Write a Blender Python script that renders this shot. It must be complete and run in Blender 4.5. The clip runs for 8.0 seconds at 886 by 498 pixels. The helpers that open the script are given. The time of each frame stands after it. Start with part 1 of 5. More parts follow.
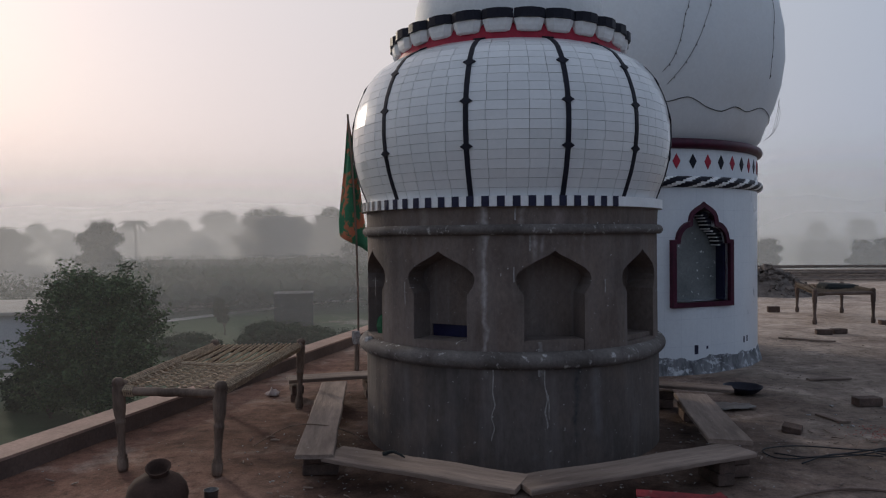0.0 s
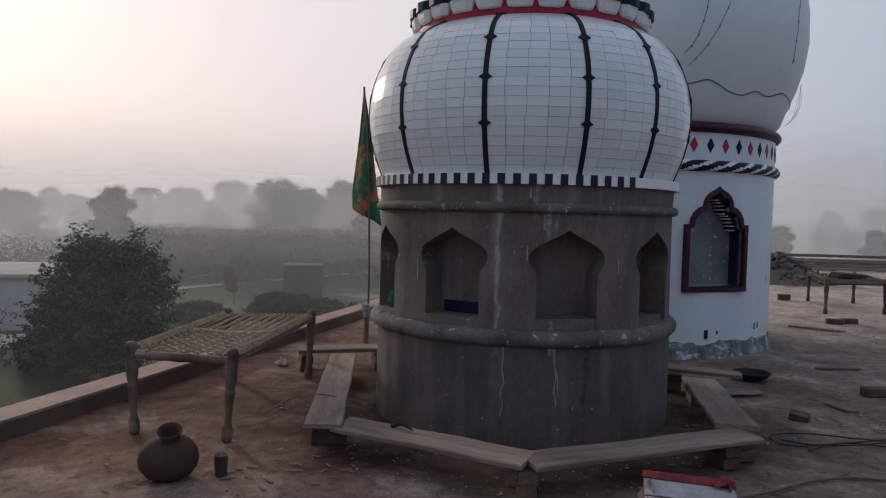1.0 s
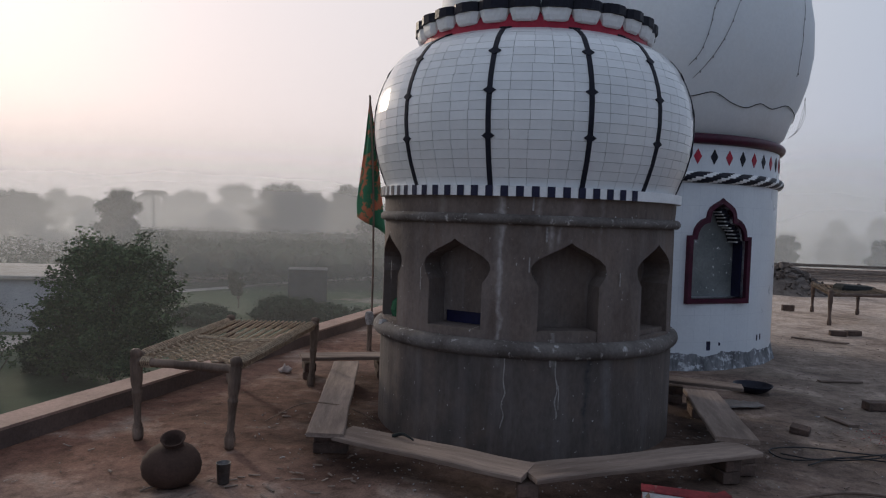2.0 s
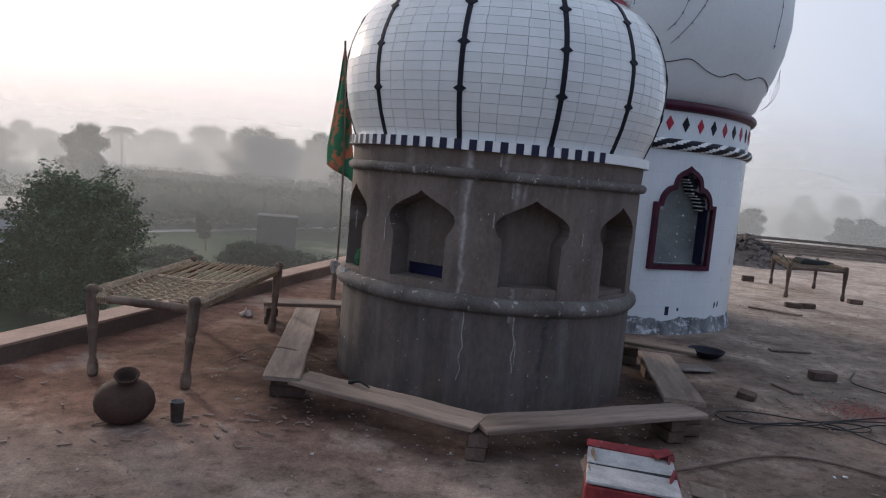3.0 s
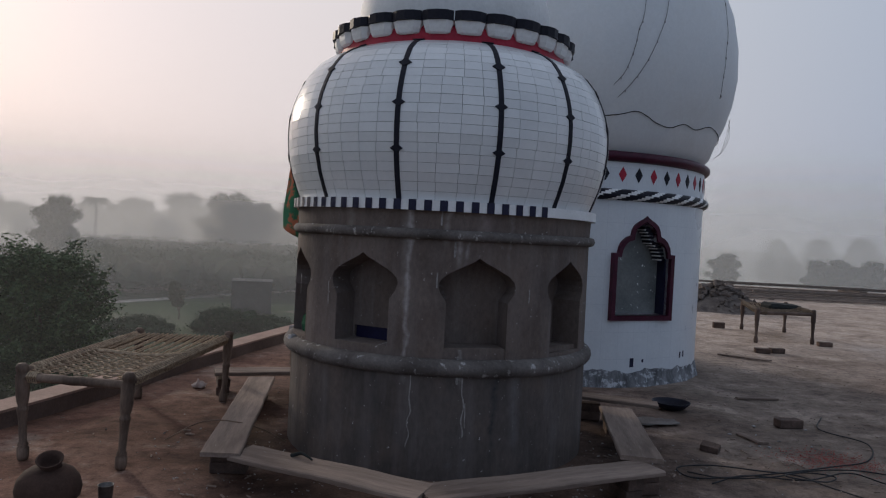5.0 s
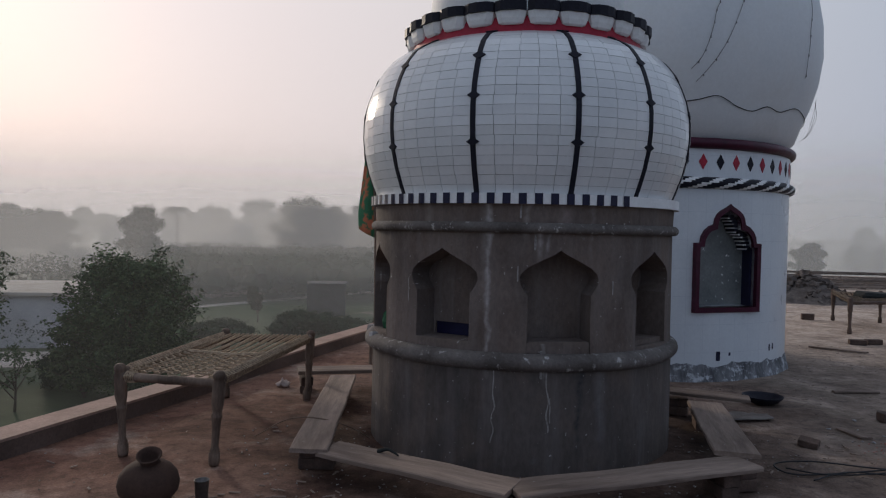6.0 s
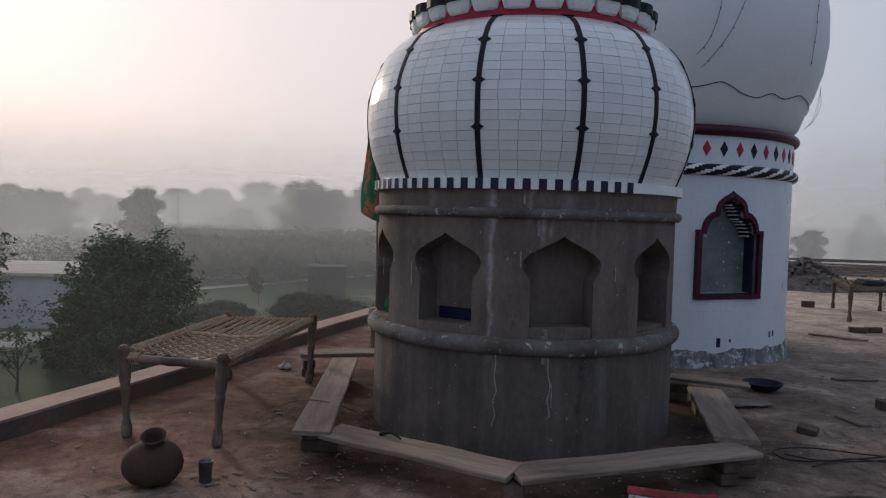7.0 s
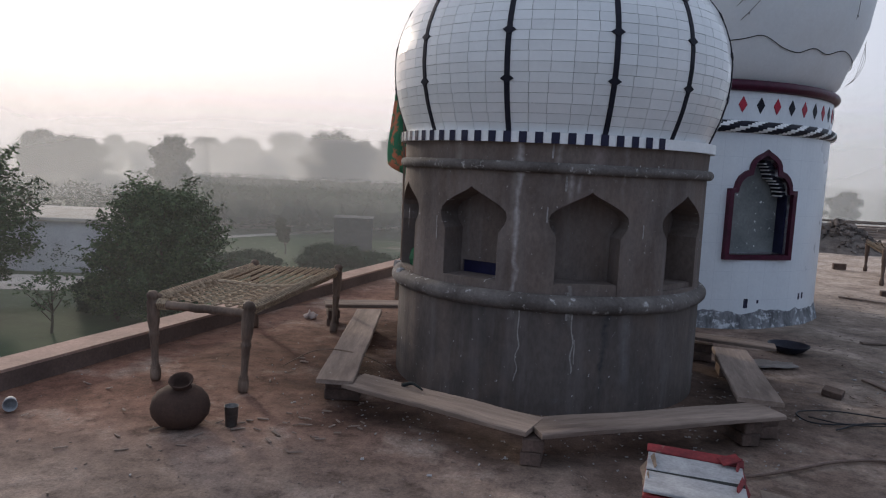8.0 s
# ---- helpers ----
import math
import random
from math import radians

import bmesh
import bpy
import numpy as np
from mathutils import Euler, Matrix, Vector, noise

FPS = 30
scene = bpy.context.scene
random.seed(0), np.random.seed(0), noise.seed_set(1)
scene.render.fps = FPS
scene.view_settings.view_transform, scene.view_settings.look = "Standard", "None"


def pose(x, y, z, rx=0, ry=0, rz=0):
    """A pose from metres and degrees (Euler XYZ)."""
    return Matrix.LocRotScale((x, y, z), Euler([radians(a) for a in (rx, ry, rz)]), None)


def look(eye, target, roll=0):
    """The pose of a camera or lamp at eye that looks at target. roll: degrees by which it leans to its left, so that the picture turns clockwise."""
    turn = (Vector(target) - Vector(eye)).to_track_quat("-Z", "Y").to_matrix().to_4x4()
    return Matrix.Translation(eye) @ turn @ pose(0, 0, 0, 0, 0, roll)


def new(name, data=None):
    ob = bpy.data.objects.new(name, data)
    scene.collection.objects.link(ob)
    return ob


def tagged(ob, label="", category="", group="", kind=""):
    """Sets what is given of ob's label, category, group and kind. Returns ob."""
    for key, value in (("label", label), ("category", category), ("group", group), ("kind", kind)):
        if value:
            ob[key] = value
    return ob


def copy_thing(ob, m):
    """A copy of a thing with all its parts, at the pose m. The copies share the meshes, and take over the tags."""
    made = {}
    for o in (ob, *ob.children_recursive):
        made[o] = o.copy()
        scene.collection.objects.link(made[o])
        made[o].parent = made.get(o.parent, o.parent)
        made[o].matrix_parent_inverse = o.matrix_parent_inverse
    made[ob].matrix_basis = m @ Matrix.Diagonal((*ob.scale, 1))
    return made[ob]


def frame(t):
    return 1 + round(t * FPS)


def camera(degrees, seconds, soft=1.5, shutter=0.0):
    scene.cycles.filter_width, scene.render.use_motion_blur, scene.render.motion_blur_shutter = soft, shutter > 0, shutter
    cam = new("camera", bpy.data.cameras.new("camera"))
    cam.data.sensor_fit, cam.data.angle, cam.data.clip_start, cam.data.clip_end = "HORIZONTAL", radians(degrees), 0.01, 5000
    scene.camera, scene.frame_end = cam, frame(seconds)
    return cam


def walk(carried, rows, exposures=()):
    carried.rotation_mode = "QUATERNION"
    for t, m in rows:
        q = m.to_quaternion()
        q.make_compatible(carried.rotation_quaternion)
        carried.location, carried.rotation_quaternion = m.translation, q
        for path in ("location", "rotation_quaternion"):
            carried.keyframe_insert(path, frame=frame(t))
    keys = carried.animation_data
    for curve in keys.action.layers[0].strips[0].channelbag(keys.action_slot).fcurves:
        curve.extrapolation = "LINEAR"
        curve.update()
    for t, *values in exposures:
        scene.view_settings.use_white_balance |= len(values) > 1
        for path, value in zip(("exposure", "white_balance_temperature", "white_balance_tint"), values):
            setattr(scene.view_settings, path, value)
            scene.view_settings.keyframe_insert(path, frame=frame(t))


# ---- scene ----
cam = camera(62.8, 8.0, 1.15)
PATH = [
    (0, (0.248, 0.045, 1.527), (0.08, 2.038, 1.494), -0.5),
    (0.3, (0.232, 0.037, 1.526), (0.009, 2.024, 1.481), -0.2),
    (0.5, (0.222, 0.049, 1.51), (0.015, 2.037, 1.441), -0.3),
    (0.8, (0.22, 0.047, 1.525), (0.059, 2.037, 1.399), 1.6),
    (1, (0.221, 0.046, 1.519), (0.027, 2.035, 1.422), 1.4),
    (1.2, (0.22, 0.024, 1.556), (0.051, 2.015, 1.485), 1.0),
    (2.3, (0.239, 0.012, 1.561), (0.02, 1.999, 1.475), 2.1),
    (2.4, (0.234, 0.03, 1.56), (0.015, 2.018, 1.488), 2.0),
    (2.5, (0.229, 0.047, 1.558), (0.035, 2.036, 1.501), 1.8),
    (2.7, (0.245, 0.038, 1.559), (0.118, 2.034, 1.512), 3.7),
    (3, (0.283, 0.017, 1.544), (0.162, 2.003, 1.343), 5.2),
    (3.2, (0.364, 0.043, 1.553), (0.267, 2.016, 1.238), 3.1),
    (3.3, (0.414, 0.041, 1.553), (0.249, 2.022, 1.329), 2.2),
    (3.5, (0.491, 0.035, 1.547), (0.239, 2.013, 1.401), 1.5),
    (3.8, (0.535, 0.051, 1.56), (0.252, 2.025, 1.412), 1.7),
    (4, (0.545, 0.057, 1.552), (0.308, 2.04, 1.446), 1.9),
    (4.2, (0.545, 0.071, 1.56), (0.295, 2.057, 1.478), 1.7),
    (4.5, (0.544, 0.093, 1.571), (0.35, 2.083, 1.513), 1.5),
    (4.7, (0.536, 0.113, 1.58), (0.465, 2.112, 1.546), 3.2),
    (5.8, (0.469, 0.136, 1.546), (0.273, 2.125, 1.478), 0.6),
    (6, (0.453, 0.156, 1.542), (0.184, 2.137, 1.492), 1.2),
    (6.2, (0.438, 0.153, 1.549), (0.177, 2.135, 1.512), 2.8),
    (6.5, (0.435, 0.158, 1.548), (0.228, 2.145, 1.449), 3.0),
    (6.8, (0.437, 0.152, 1.553), (0.174, 2.131, 1.439), 2.3),
    (7, (0.436, 0.148, 1.547), (0.167, 2.127, 1.453), 1.7),
    (7.2, (0.435, 0.154, 1.546), (0.142, 2.128, 1.409), 2.2),
    (7.5, (0.434, 0.163, 1.544), (0.104, 2.13, 1.391), 1.9),
    (7.8, (0.428, 0.171, 1.55), (0.093, 2.137, 1.389), 2.6),
    (8, (0.436, 0.174, 1.545), (0.103, 2.133, 1.321), 2.8),
]
EXPOSURES = [(0.0, -0.22), (0.3, -0.12), (0.5, -0.16), (1.0, -0.06), (2.5, -0.03), (3.0, 0.42), (3.2, 0.48), (3.3, 0.46), (3.5, 0.30), (4.0, 0.02), (4.5, -0.15), (6.0, -0.2), (6.2, -0.1), (6.5, -0.14), (7.0, -0.08), (7.5, -0.05), (7.8, -0.02), (8.0, 0.36)]
walk(cam, [(t, look(eye, target, roll)) for t, eye, target, roll in PATH], EXPOSURES)

# ---- world, sun, exposure ----
SUN_AZ, SUN_EL = -42.0, 15.0  # degrees from +y, and above the horizon
sun_way = Vector((math.sin(radians(SUN_AZ)) * math.cos(radians(SUN_EL)), math.cos(radians(SUN_AZ)) * math.cos(radians(SUN_EL)), math.sin(radians(SUN_EL))))


def node(tree, kind, **values):
    n = tree.nodes.new(kind)
    for key, value in values.items():
        n.inputs[key.replace("_", " ")].default_value = value
    return n


def ramp(tree, fac, stops):
    n = tree.nodes.new("ShaderNodeValToRGB")
    el = n.color_ramp.elements
    while len(el) < len(stops):
        el.new(0.5)
    for e, (p, c) in zip(el, stops):
        e.position, e.color = p, (*c, 1) if len(c) == 3 else c
    tree.links.new(fac, n.inputs[0])
    return n.outputs[0]


def build_world():
    world = bpy.data.worlds.new("misty_morning")
    scene.world = world
    world.use_nodes = True
    t = world.node_tree
    t.nodes.clear()
    out = t.nodes.new("ShaderNodeOutputWorld")
    back = t.nodes.new("ShaderNodeBackground")
    sky = t.nodes.new("ShaderNodeTexSky")
    sky.sky_type, sky.sun_disc = "NISHITA", False
    sky.sun_elevation, sky.sun_rotation = radians(SUN_EL), radians(SUN_AZ)
    sky.air_density, sky.dust_density = 1.6, 6.0
    coord = t.nodes.new("ShaderNodeTexCoord")
    dot = t.nodes.new("ShaderNodeVectorMath")
    dot.operation = "DOT_PRODUCT"
    dot.inputs[1].default_value = sun_way
    t.links.new(coord.outputs["Generated"], dot.inputs[0])
    half = t.nodes.new("ShaderNodeMath")
    half.operation = "MULTIPLY_ADD"
    half.inputs[1].default_value = half.inputs[2].default_value = 0.5
    t.links.new(dot.outputs["Value"], half.inputs[0])
    # Mist scatters the light widely round the sun and greys the rest of the sky.
    mist = ramp(t, half.outputs[0], [(0.0, (0.34, 0.43, 0.60)), (0.62, (0.43, 0.51, 0.66)), (0.80, (0.65, 0.68, 0.765)), (0.91, (0.84, 0.80, 0.83)), (0.97, (0.95, 0.88, 0.92)), (1.0, (1.02, 0.95, 1.02))])
    sep = t.nodes.new("ShaderNodeSeparateXYZ")
    t.links.new(coord.outputs["Generated"], sep.inputs[0])
    low = ramp(t, sep.outputs["Z"], [(0.0, (0.95, 0.92, 0.91)), (0.10, (0.98, 0.95, 0.94)), (0.30, (1, 1, 1)), (1.0, (1, 1, 1))])
    mul = t.nodes.new("ShaderNodeMix")
    mul.data_type, mul.blend_type = "RGBA", "MULTIPLY"
    mul.inputs["Factor"].default_value = 1.0
    t.links.new(mist, mul.inputs["A"])
    t.links.new(low, mul.inputs["B"])
    soft_sky = t.nodes.new("ShaderNodeMix")
    soft_sky.data_type, soft_sky.blend_type = "RGBA", "MULTIPLY"
    soft_sky.inputs["Factor"].default_value = 1.0
    soft_sky.inputs["B"].default_value = (0.05, 0.05, 0.05, 1)
    t.links.new(sky.outputs[0], soft_sky.inputs["A"])
    add = t.nodes.new("ShaderNodeMix")
    add.data_type = "RGBA"
    add.inputs["Factor"].default_value = 0.9
    t.links.new(soft_sky.outputs["Result"], add.inputs["A"])
    t.links.new(mul.outputs["Result"], add.inputs["B"])
    t.links.new(add.outputs["Result"], back.inputs[0])
    t.links.new(back.outputs[0], out.inputs[0])


build_world()
sun = new("sun", bpy.data.lights.new("sun", "SUN"))
sun.data.energy, sun.data.angle, sun.data.color = 1.25, radians(5), (1.0, 0.86, 0.70)
sun.matrix_world = look(sun_way * 50, (0, 0, 0))


# ---- materials ----
def surface(name, a, b, rough=0.8, scale=6.0, fine=60.0, bump=0.3, spots=None, spot_scale=3.0, spot_edge=(0.62, 0.68), metal=0.0, vary=0.0, stretch=(1, 1, 1), coat=0.0, contrast=(0.35, 0.65), grainy=0.7, shine=0.25):
    """A worn surface: two colours mixed by broad noise, fine grain, bump, and optional spots of a third colour."""
    m = bpy.data.materials.new(name)
    m.use_nodes = True
    t = m.node_tree
    bsdf = t.nodes["Principled BSDF"]
    bsdf.inputs["Metallic"].default_value = metal
    bsdf.inputs["Coat Weight"].default_value = coat
    bsdf.inputs["Specular IOR Level"].default_value = shine
    coord = t.nodes.new("ShaderNodeTexCoord")
    mapping = t.nodes.new("ShaderNodeMapping")
    mapping.inputs["Scale"].default_value = stretch
    t.links.new(coord.outputs["Object"], mapping.inputs[0])
    broad = node(t, "ShaderNodeTexNoise", Scale=scale, Detail=6.0, Roughness=0.6)
    grain = node(t, "ShaderNodeTexNoise", Scale=fine, Detail=4.0, Roughness=0.7)
    for n in (broad, grain):
        t.links.new(mapping.outputs[0], n.inputs["Vector"])
    colour = ramp(t, broad.outputs["Fac"], [(contrast[0], a), (contrast[1], b)])
    tone = ramp(t, grain.outputs["Fac"], [(0.3, (0.72, 0.72, 0.72)), (0.7, (1.22, 1.22, 1.22))])
    mul = t.nodes.new("ShaderNodeMix")
    mul.data_type, mul.blend_type = "RGBA", "MULTIPLY"
    mul.inputs["Factor"].default_value = grainy
    t.links.new(colour, mul.inputs["A"])
    t.links.new(tone, mul.inputs["B"])
    last = mul.outputs["Result"]
    if spots:
        spot = node(t, "ShaderNodeTexNoise", Scale=spot_scale, Detail=8.0, Roughness=0.7)
        t.links.new(coord.outputs["Object"], spot.inputs["Vector"])
        mask = ramp(t, spot.outputs["Fac"], [(spot_edge[0], (0, 0, 0)), (spot_edge[1], (1, 1, 1))])
        mix = t.nodes.new("ShaderNodeMix")
        mix.data_type = "RGBA"
        mix.inputs["B"].default_value = (*spots, 1)
        t.links.new(mask, mix.inputs["Factor"])
        t.links.new(last, mix.inputs["A"])
        last = mix.outputs["Result"]
    if vary:
        info = t.nodes.new("ShaderNodeObjectInfo")
        change = ramp(t, info.outputs["Random"], [(0, (1 - vary,) * 3), (1, (1 + vary,) * 3)])
        mix = t.nodes.new("ShaderNodeMix")
        mix.data_type, mix.blend_type = "RGBA", "MULTIPLY"
        mix.inputs["Factor"].default_value = 1.0
        t.links.new(last, mix.inputs["A"])
        t.links.new(change, mix.inputs["B"])
        last = mix.outputs["Result"]
    t.links.new(last, bsdf.inputs["Base Color"])
    rough_out = ramp(t, broad.outputs["Fac"], [(0.3, (max(rough - 0.08, 0.03),) * 3), (0.7, (min(rough + 0.08, 1),) * 3)])
    t.links.new(rough_out, bsdf.inputs["Roughness"])
    if bump:
        b1 = node(t, "ShaderNodeBump", Strength=bump, Distance=0.01)
        t.links.new(grain.outputs["Fac"], b1.inputs["Height"])
        b2 = node(t, "ShaderNodeBump", Strength=bump, Distance=0.03)
        t.links.new(broad.outputs["Fac"], b2.inputs["Height"])
        t.links.new(b1.outputs[0], b2.inputs["Normal"])
        t.links.new(b2.outputs[0], bsdf.inputs["Normal"])
    return m


def math_node(t, operation, a, b=None, clamp=False):
    n = t.nodes.new("ShaderNodeMath")
    n.operation, n.use_clamp = operation, clamp
    for k, v in enumerate((a, b)):
        if v is None:
            continue
        if isinstance(v, (int, float)):
            n.inputs[k].default_value = v
        else:
            t.links.new(v, n.inputs[k])
    return n.outputs[0]


def leaf_material(name, a, b, shine=0.2):
    m = bpy.data.materials.new(name)
    m.use_nodes = True
    t = m.node_tree
    bsdf = t.nodes["Principled BSDF"]
    geo = t.nodes.new("ShaderNodeNewGeometry")
    t.links.new(ramp(t, geo.outputs["Random Per Island"], [(0, a), (1, b)]), bsdf.inputs["Base Color"])
    bsdf.inputs["Roughness"].default_value = 0.8
    bsdf.inputs["Specular IOR Level"].default_value = shine
    return m


def veil_material(name, weight, base, top):
    """Thin drifting mist: scatters daylight on both sides and lets the rest through; it thins out upwards."""
    m = bpy.data.materials.new(name)
    m.use_nodes = True
    t = m.node_tree
    t.nodes.clear()
    out = t.nodes.new("ShaderNodeOutputMaterial")
    clear = t.nodes.new("ShaderNodeBsdfTransparent")
    dif = node(t, "ShaderNodeBsdfDiffuse", Color=(0.93, 0.93, 0.925, 1))
    tra = node(t, "ShaderNodeBsdfTranslucent", Color=(0.93, 0.93, 0.925, 1))
    both = node(t, "ShaderNodeMixShader", Fac=0.72)
    t.links.new(dif.outputs[0], both.inputs[1])
    t.links.new(tra.outputs[0], both.inputs[2])
    geo = t.nodes.new("ShaderNodeNewGeometry")
    sep = t.nodes.new("ShaderNodeSeparateXYZ")
    t.links.new(geo.outputs["Position"], sep.inputs[0])
    high = t.nodes.new("ShaderNodeMapRange")
    high.interpolation_type = "SMOOTHSTEP"
    high.inputs["From Min"].default_value, high.inputs["From Max"].default_value = base, top
    high.inputs["To Min"].default_value, high.inputs["To Max"].default_value = 1.0, 0.0
    t.links.new(sep.outputs["Z"], high.inputs["Value"])
    drift = node(t, "ShaderNodeTexNoise", Scale=0.035, Detail=3.0)
    t.links.new(geo.outputs["Position"], drift.inputs["Vector"])
    part_of = t.nodes.new("ShaderNodeMapRange")
    part_of.inputs["From Min"].default_value, part_of.inputs["From Max"].default_value = 0.3, 0.7
    part_of.inputs["To Min"].default_value, part_of.inputs["To Max"].default_value = weight * 0.7, weight * 1.3
    t.links.new(drift.outputs["Fac"], part_of.inputs["Value"])
    mul = t.nodes.new("ShaderNodeMath")
    mul.operation = "MULTIPLY"
    t.links.new(high.outputs[0], mul.inputs[0])
    t.links.new(part_of.outputs[0], mul.inputs[1])
    mix = t.nodes.new("ShaderNodeMixShader")
    t.links.new(mul.outputs[0], mix.inputs[0])
    t.links.new(clear.outputs[0], mix.inputs[1])
    t.links.new(both.outputs[0], mix.inputs[2])
    t.links.new(mix.outputs[0], out.inputs[0])
    return m


def earth():
    """Roof earth: red-brown mud and grey dust in patches, trodden smears, damp stains, grit and small lumps. Shade
    round the tower and far glare are coloured in.
    """
    m = bpy.data.materials.new("dusty_roof_earth")
    m.use_nodes = True
    t = m.node_tree
    bsdf = t.nodes["Principled BSDF"]
    coord = t.nodes.new("ShaderNodeTexCoord")
    noises = []
    for sc, det, ro in ((0.38, 5, 0.6), (1.7, 8, 0.65), (9, 6, 0.7), (70, 4, 0.7)):
        n = node(t, "ShaderNodeTexNoise", Scale=sc, Detail=float(det), Roughness=ro)
        t.links.new(coord.outputs["Object"], n.inputs["Vector"])
        noises.append(n.outputs["Fac"])
    sep = t.nodes.new("ShaderNodeSeparateXYZ")
    t.links.new(coord.outputs["Object"], sep.inputs[0])
    # The mud is redder along the parapet, greyer out on the open roof.
    side = t.nodes.new("ShaderNodeMapRange")
    side.inputs["From Min"].default_value, side.inputs["From Max"].default_value = -3.0, 3.5
    t.links.new(sep.outputs["X"], side.inputs["Value"])
    mixf = t.nodes.new("ShaderNodeMath")
    mixf.operation = "MULTIPLY_ADD"
    mixf.inputs[1].default_value, mixf.inputs[2].default_value = 1.3, -0.65
    t.links.new(noises[0], mixf.inputs[0])
    addf = t.nodes.new("ShaderNodeMath")
    addf.operation, addf.use_clamp = "ADD", True
    t.links.new(mixf.outputs[0], addf.inputs[0])
    t.links.new(side.outputs[0], addf.inputs[1])

    def blend(a, b, fac, mode="MIX"):
        n = t.nodes.new("ShaderNodeMix")
        n.data_type, n.blend_type = "RGBA", mode
        for key, v in (("A", a), ("B", b), ("Factor", fac)):
            if hasattr(v, "links"):
                t.links.new(v, n.inputs[key])
            else:
                n.inputs[key].default_value = v
        return n.outputs["Result"]
    red = ramp(t, noises[1], [(0.3, (0.100, 0.048, 0.034)), (0.7, (0.250, 0.136, 0.099))])
    grey = ramp(t, noises[1], [(0.3, (0.120, 0.093, 0.077)), (0.7, (0.250, 0.203, 0.172))])
    col = blend(red, grey, addf.outputs[0])
    dust = ramp(t, noises[1], [(0.54, (0, 0, 0)), (0.70, (0.75, 0.75, 0.75))])
    col = blend(col, (0.33, 0.275, 0.235, 1), dust)
    # The far roof is sandy; its colour is lightened for the grazing light.
    far = t.nodes.new("ShaderNodeMapRange")
    far.interpolation_type = "SMOOTHSTEP"
    far.inputs["From Min"].default_value, far.inputs["From Max"].default_value = 8.2, 13.5
    t.links.new(sep.outputs["Y"], far.inputs["Value"])
    lit_sand = ramp(t, noises[1], [(0.3, (0.34, 0.265, 0.215)), (0.7, (0.50, 0.42, 0.36))])
    col = blend(col, lit_sand, far.outputs[0])
    # Grey dust lies trodden over the open near part.
    near = t.nodes.new("ShaderNodeMapRange")
    near.interpolation_type = "SMOOTHSTEP"
    near.inputs["From Min"].default_value, near.inputs["From Max"].default_value = 4.3, 2.9
    near.inputs["To Max"].default_value = 0.66
    t.links.new(sep.outputs["Y"], near.inputs["Value"])
    col = blend(col, ramp(t, noises[1], [(0.35, (0.20, 0.165, 0.142)), (0.68, (0.31, 0.262, 0.228))]), near.outputs[0])
    col = blend(col, ramp(t, noises[2], [(0.30, (0.42, 0.40, 0.39)), (0.48, (1, 1, 1)), (0.72, (1.4, 1.37, 1.34))]), 0.85, "MULTIPLY")
    col = blend(col, ramp(t, noises[3], [(0.3, (0.62, 0.62, 0.62)), (0.7, (1.35, 1.35, 1.35))]), 0.7, "MULTIPLY")
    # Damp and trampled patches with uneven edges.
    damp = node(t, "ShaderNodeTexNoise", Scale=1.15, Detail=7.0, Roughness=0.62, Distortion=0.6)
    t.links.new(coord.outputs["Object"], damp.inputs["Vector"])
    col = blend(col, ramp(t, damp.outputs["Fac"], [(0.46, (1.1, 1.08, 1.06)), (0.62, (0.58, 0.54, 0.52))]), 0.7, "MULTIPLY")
    # Shade round the tower's foot and under the boards, darkened into the colour.
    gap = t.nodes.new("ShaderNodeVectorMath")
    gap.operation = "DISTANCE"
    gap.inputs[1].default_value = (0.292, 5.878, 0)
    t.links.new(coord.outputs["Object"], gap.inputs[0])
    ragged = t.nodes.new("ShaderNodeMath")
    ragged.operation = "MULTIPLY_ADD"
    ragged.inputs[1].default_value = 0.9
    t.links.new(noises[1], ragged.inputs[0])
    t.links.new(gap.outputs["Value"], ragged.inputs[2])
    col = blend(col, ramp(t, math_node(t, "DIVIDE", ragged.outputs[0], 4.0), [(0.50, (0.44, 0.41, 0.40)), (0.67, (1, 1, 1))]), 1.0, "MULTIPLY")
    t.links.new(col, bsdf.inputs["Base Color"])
    bsdf.inputs["Roughness"].default_value = 0.95
    bsdf.inputs["Specular IOR Level"].default_value = 0.15
    last = None
    for src, dist in ((noises[3], 0.006), (noises[2], 0.02), (noises[1], 0.05)):
        b = node(t, "ShaderNodeBump", Strength=0.7, Distance=dist)
        t.links.new(src, b.inputs["Height"])
        if last:
            t.links.new(last, b.inputs["Normal"])
        last = b.outputs[0]
    t.links.new(last, bsdf.inputs["Normal"])
    return m


CEMENT = surface("raw_cement", (0.102, 0.075, 0.063), (0.188, 0.152, 0.135), 0.85, 2.6, 40, 0.4, spots=(0.25, 0.232, 0.222), spot_scale=9, spot_edge=(0.64, 0.75), stretch=(1, 1, 0.6), contrast=(0.3, 0.7))
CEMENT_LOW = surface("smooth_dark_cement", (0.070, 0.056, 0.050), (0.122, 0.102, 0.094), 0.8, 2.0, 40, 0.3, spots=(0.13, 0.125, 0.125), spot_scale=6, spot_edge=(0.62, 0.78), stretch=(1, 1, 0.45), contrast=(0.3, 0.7))


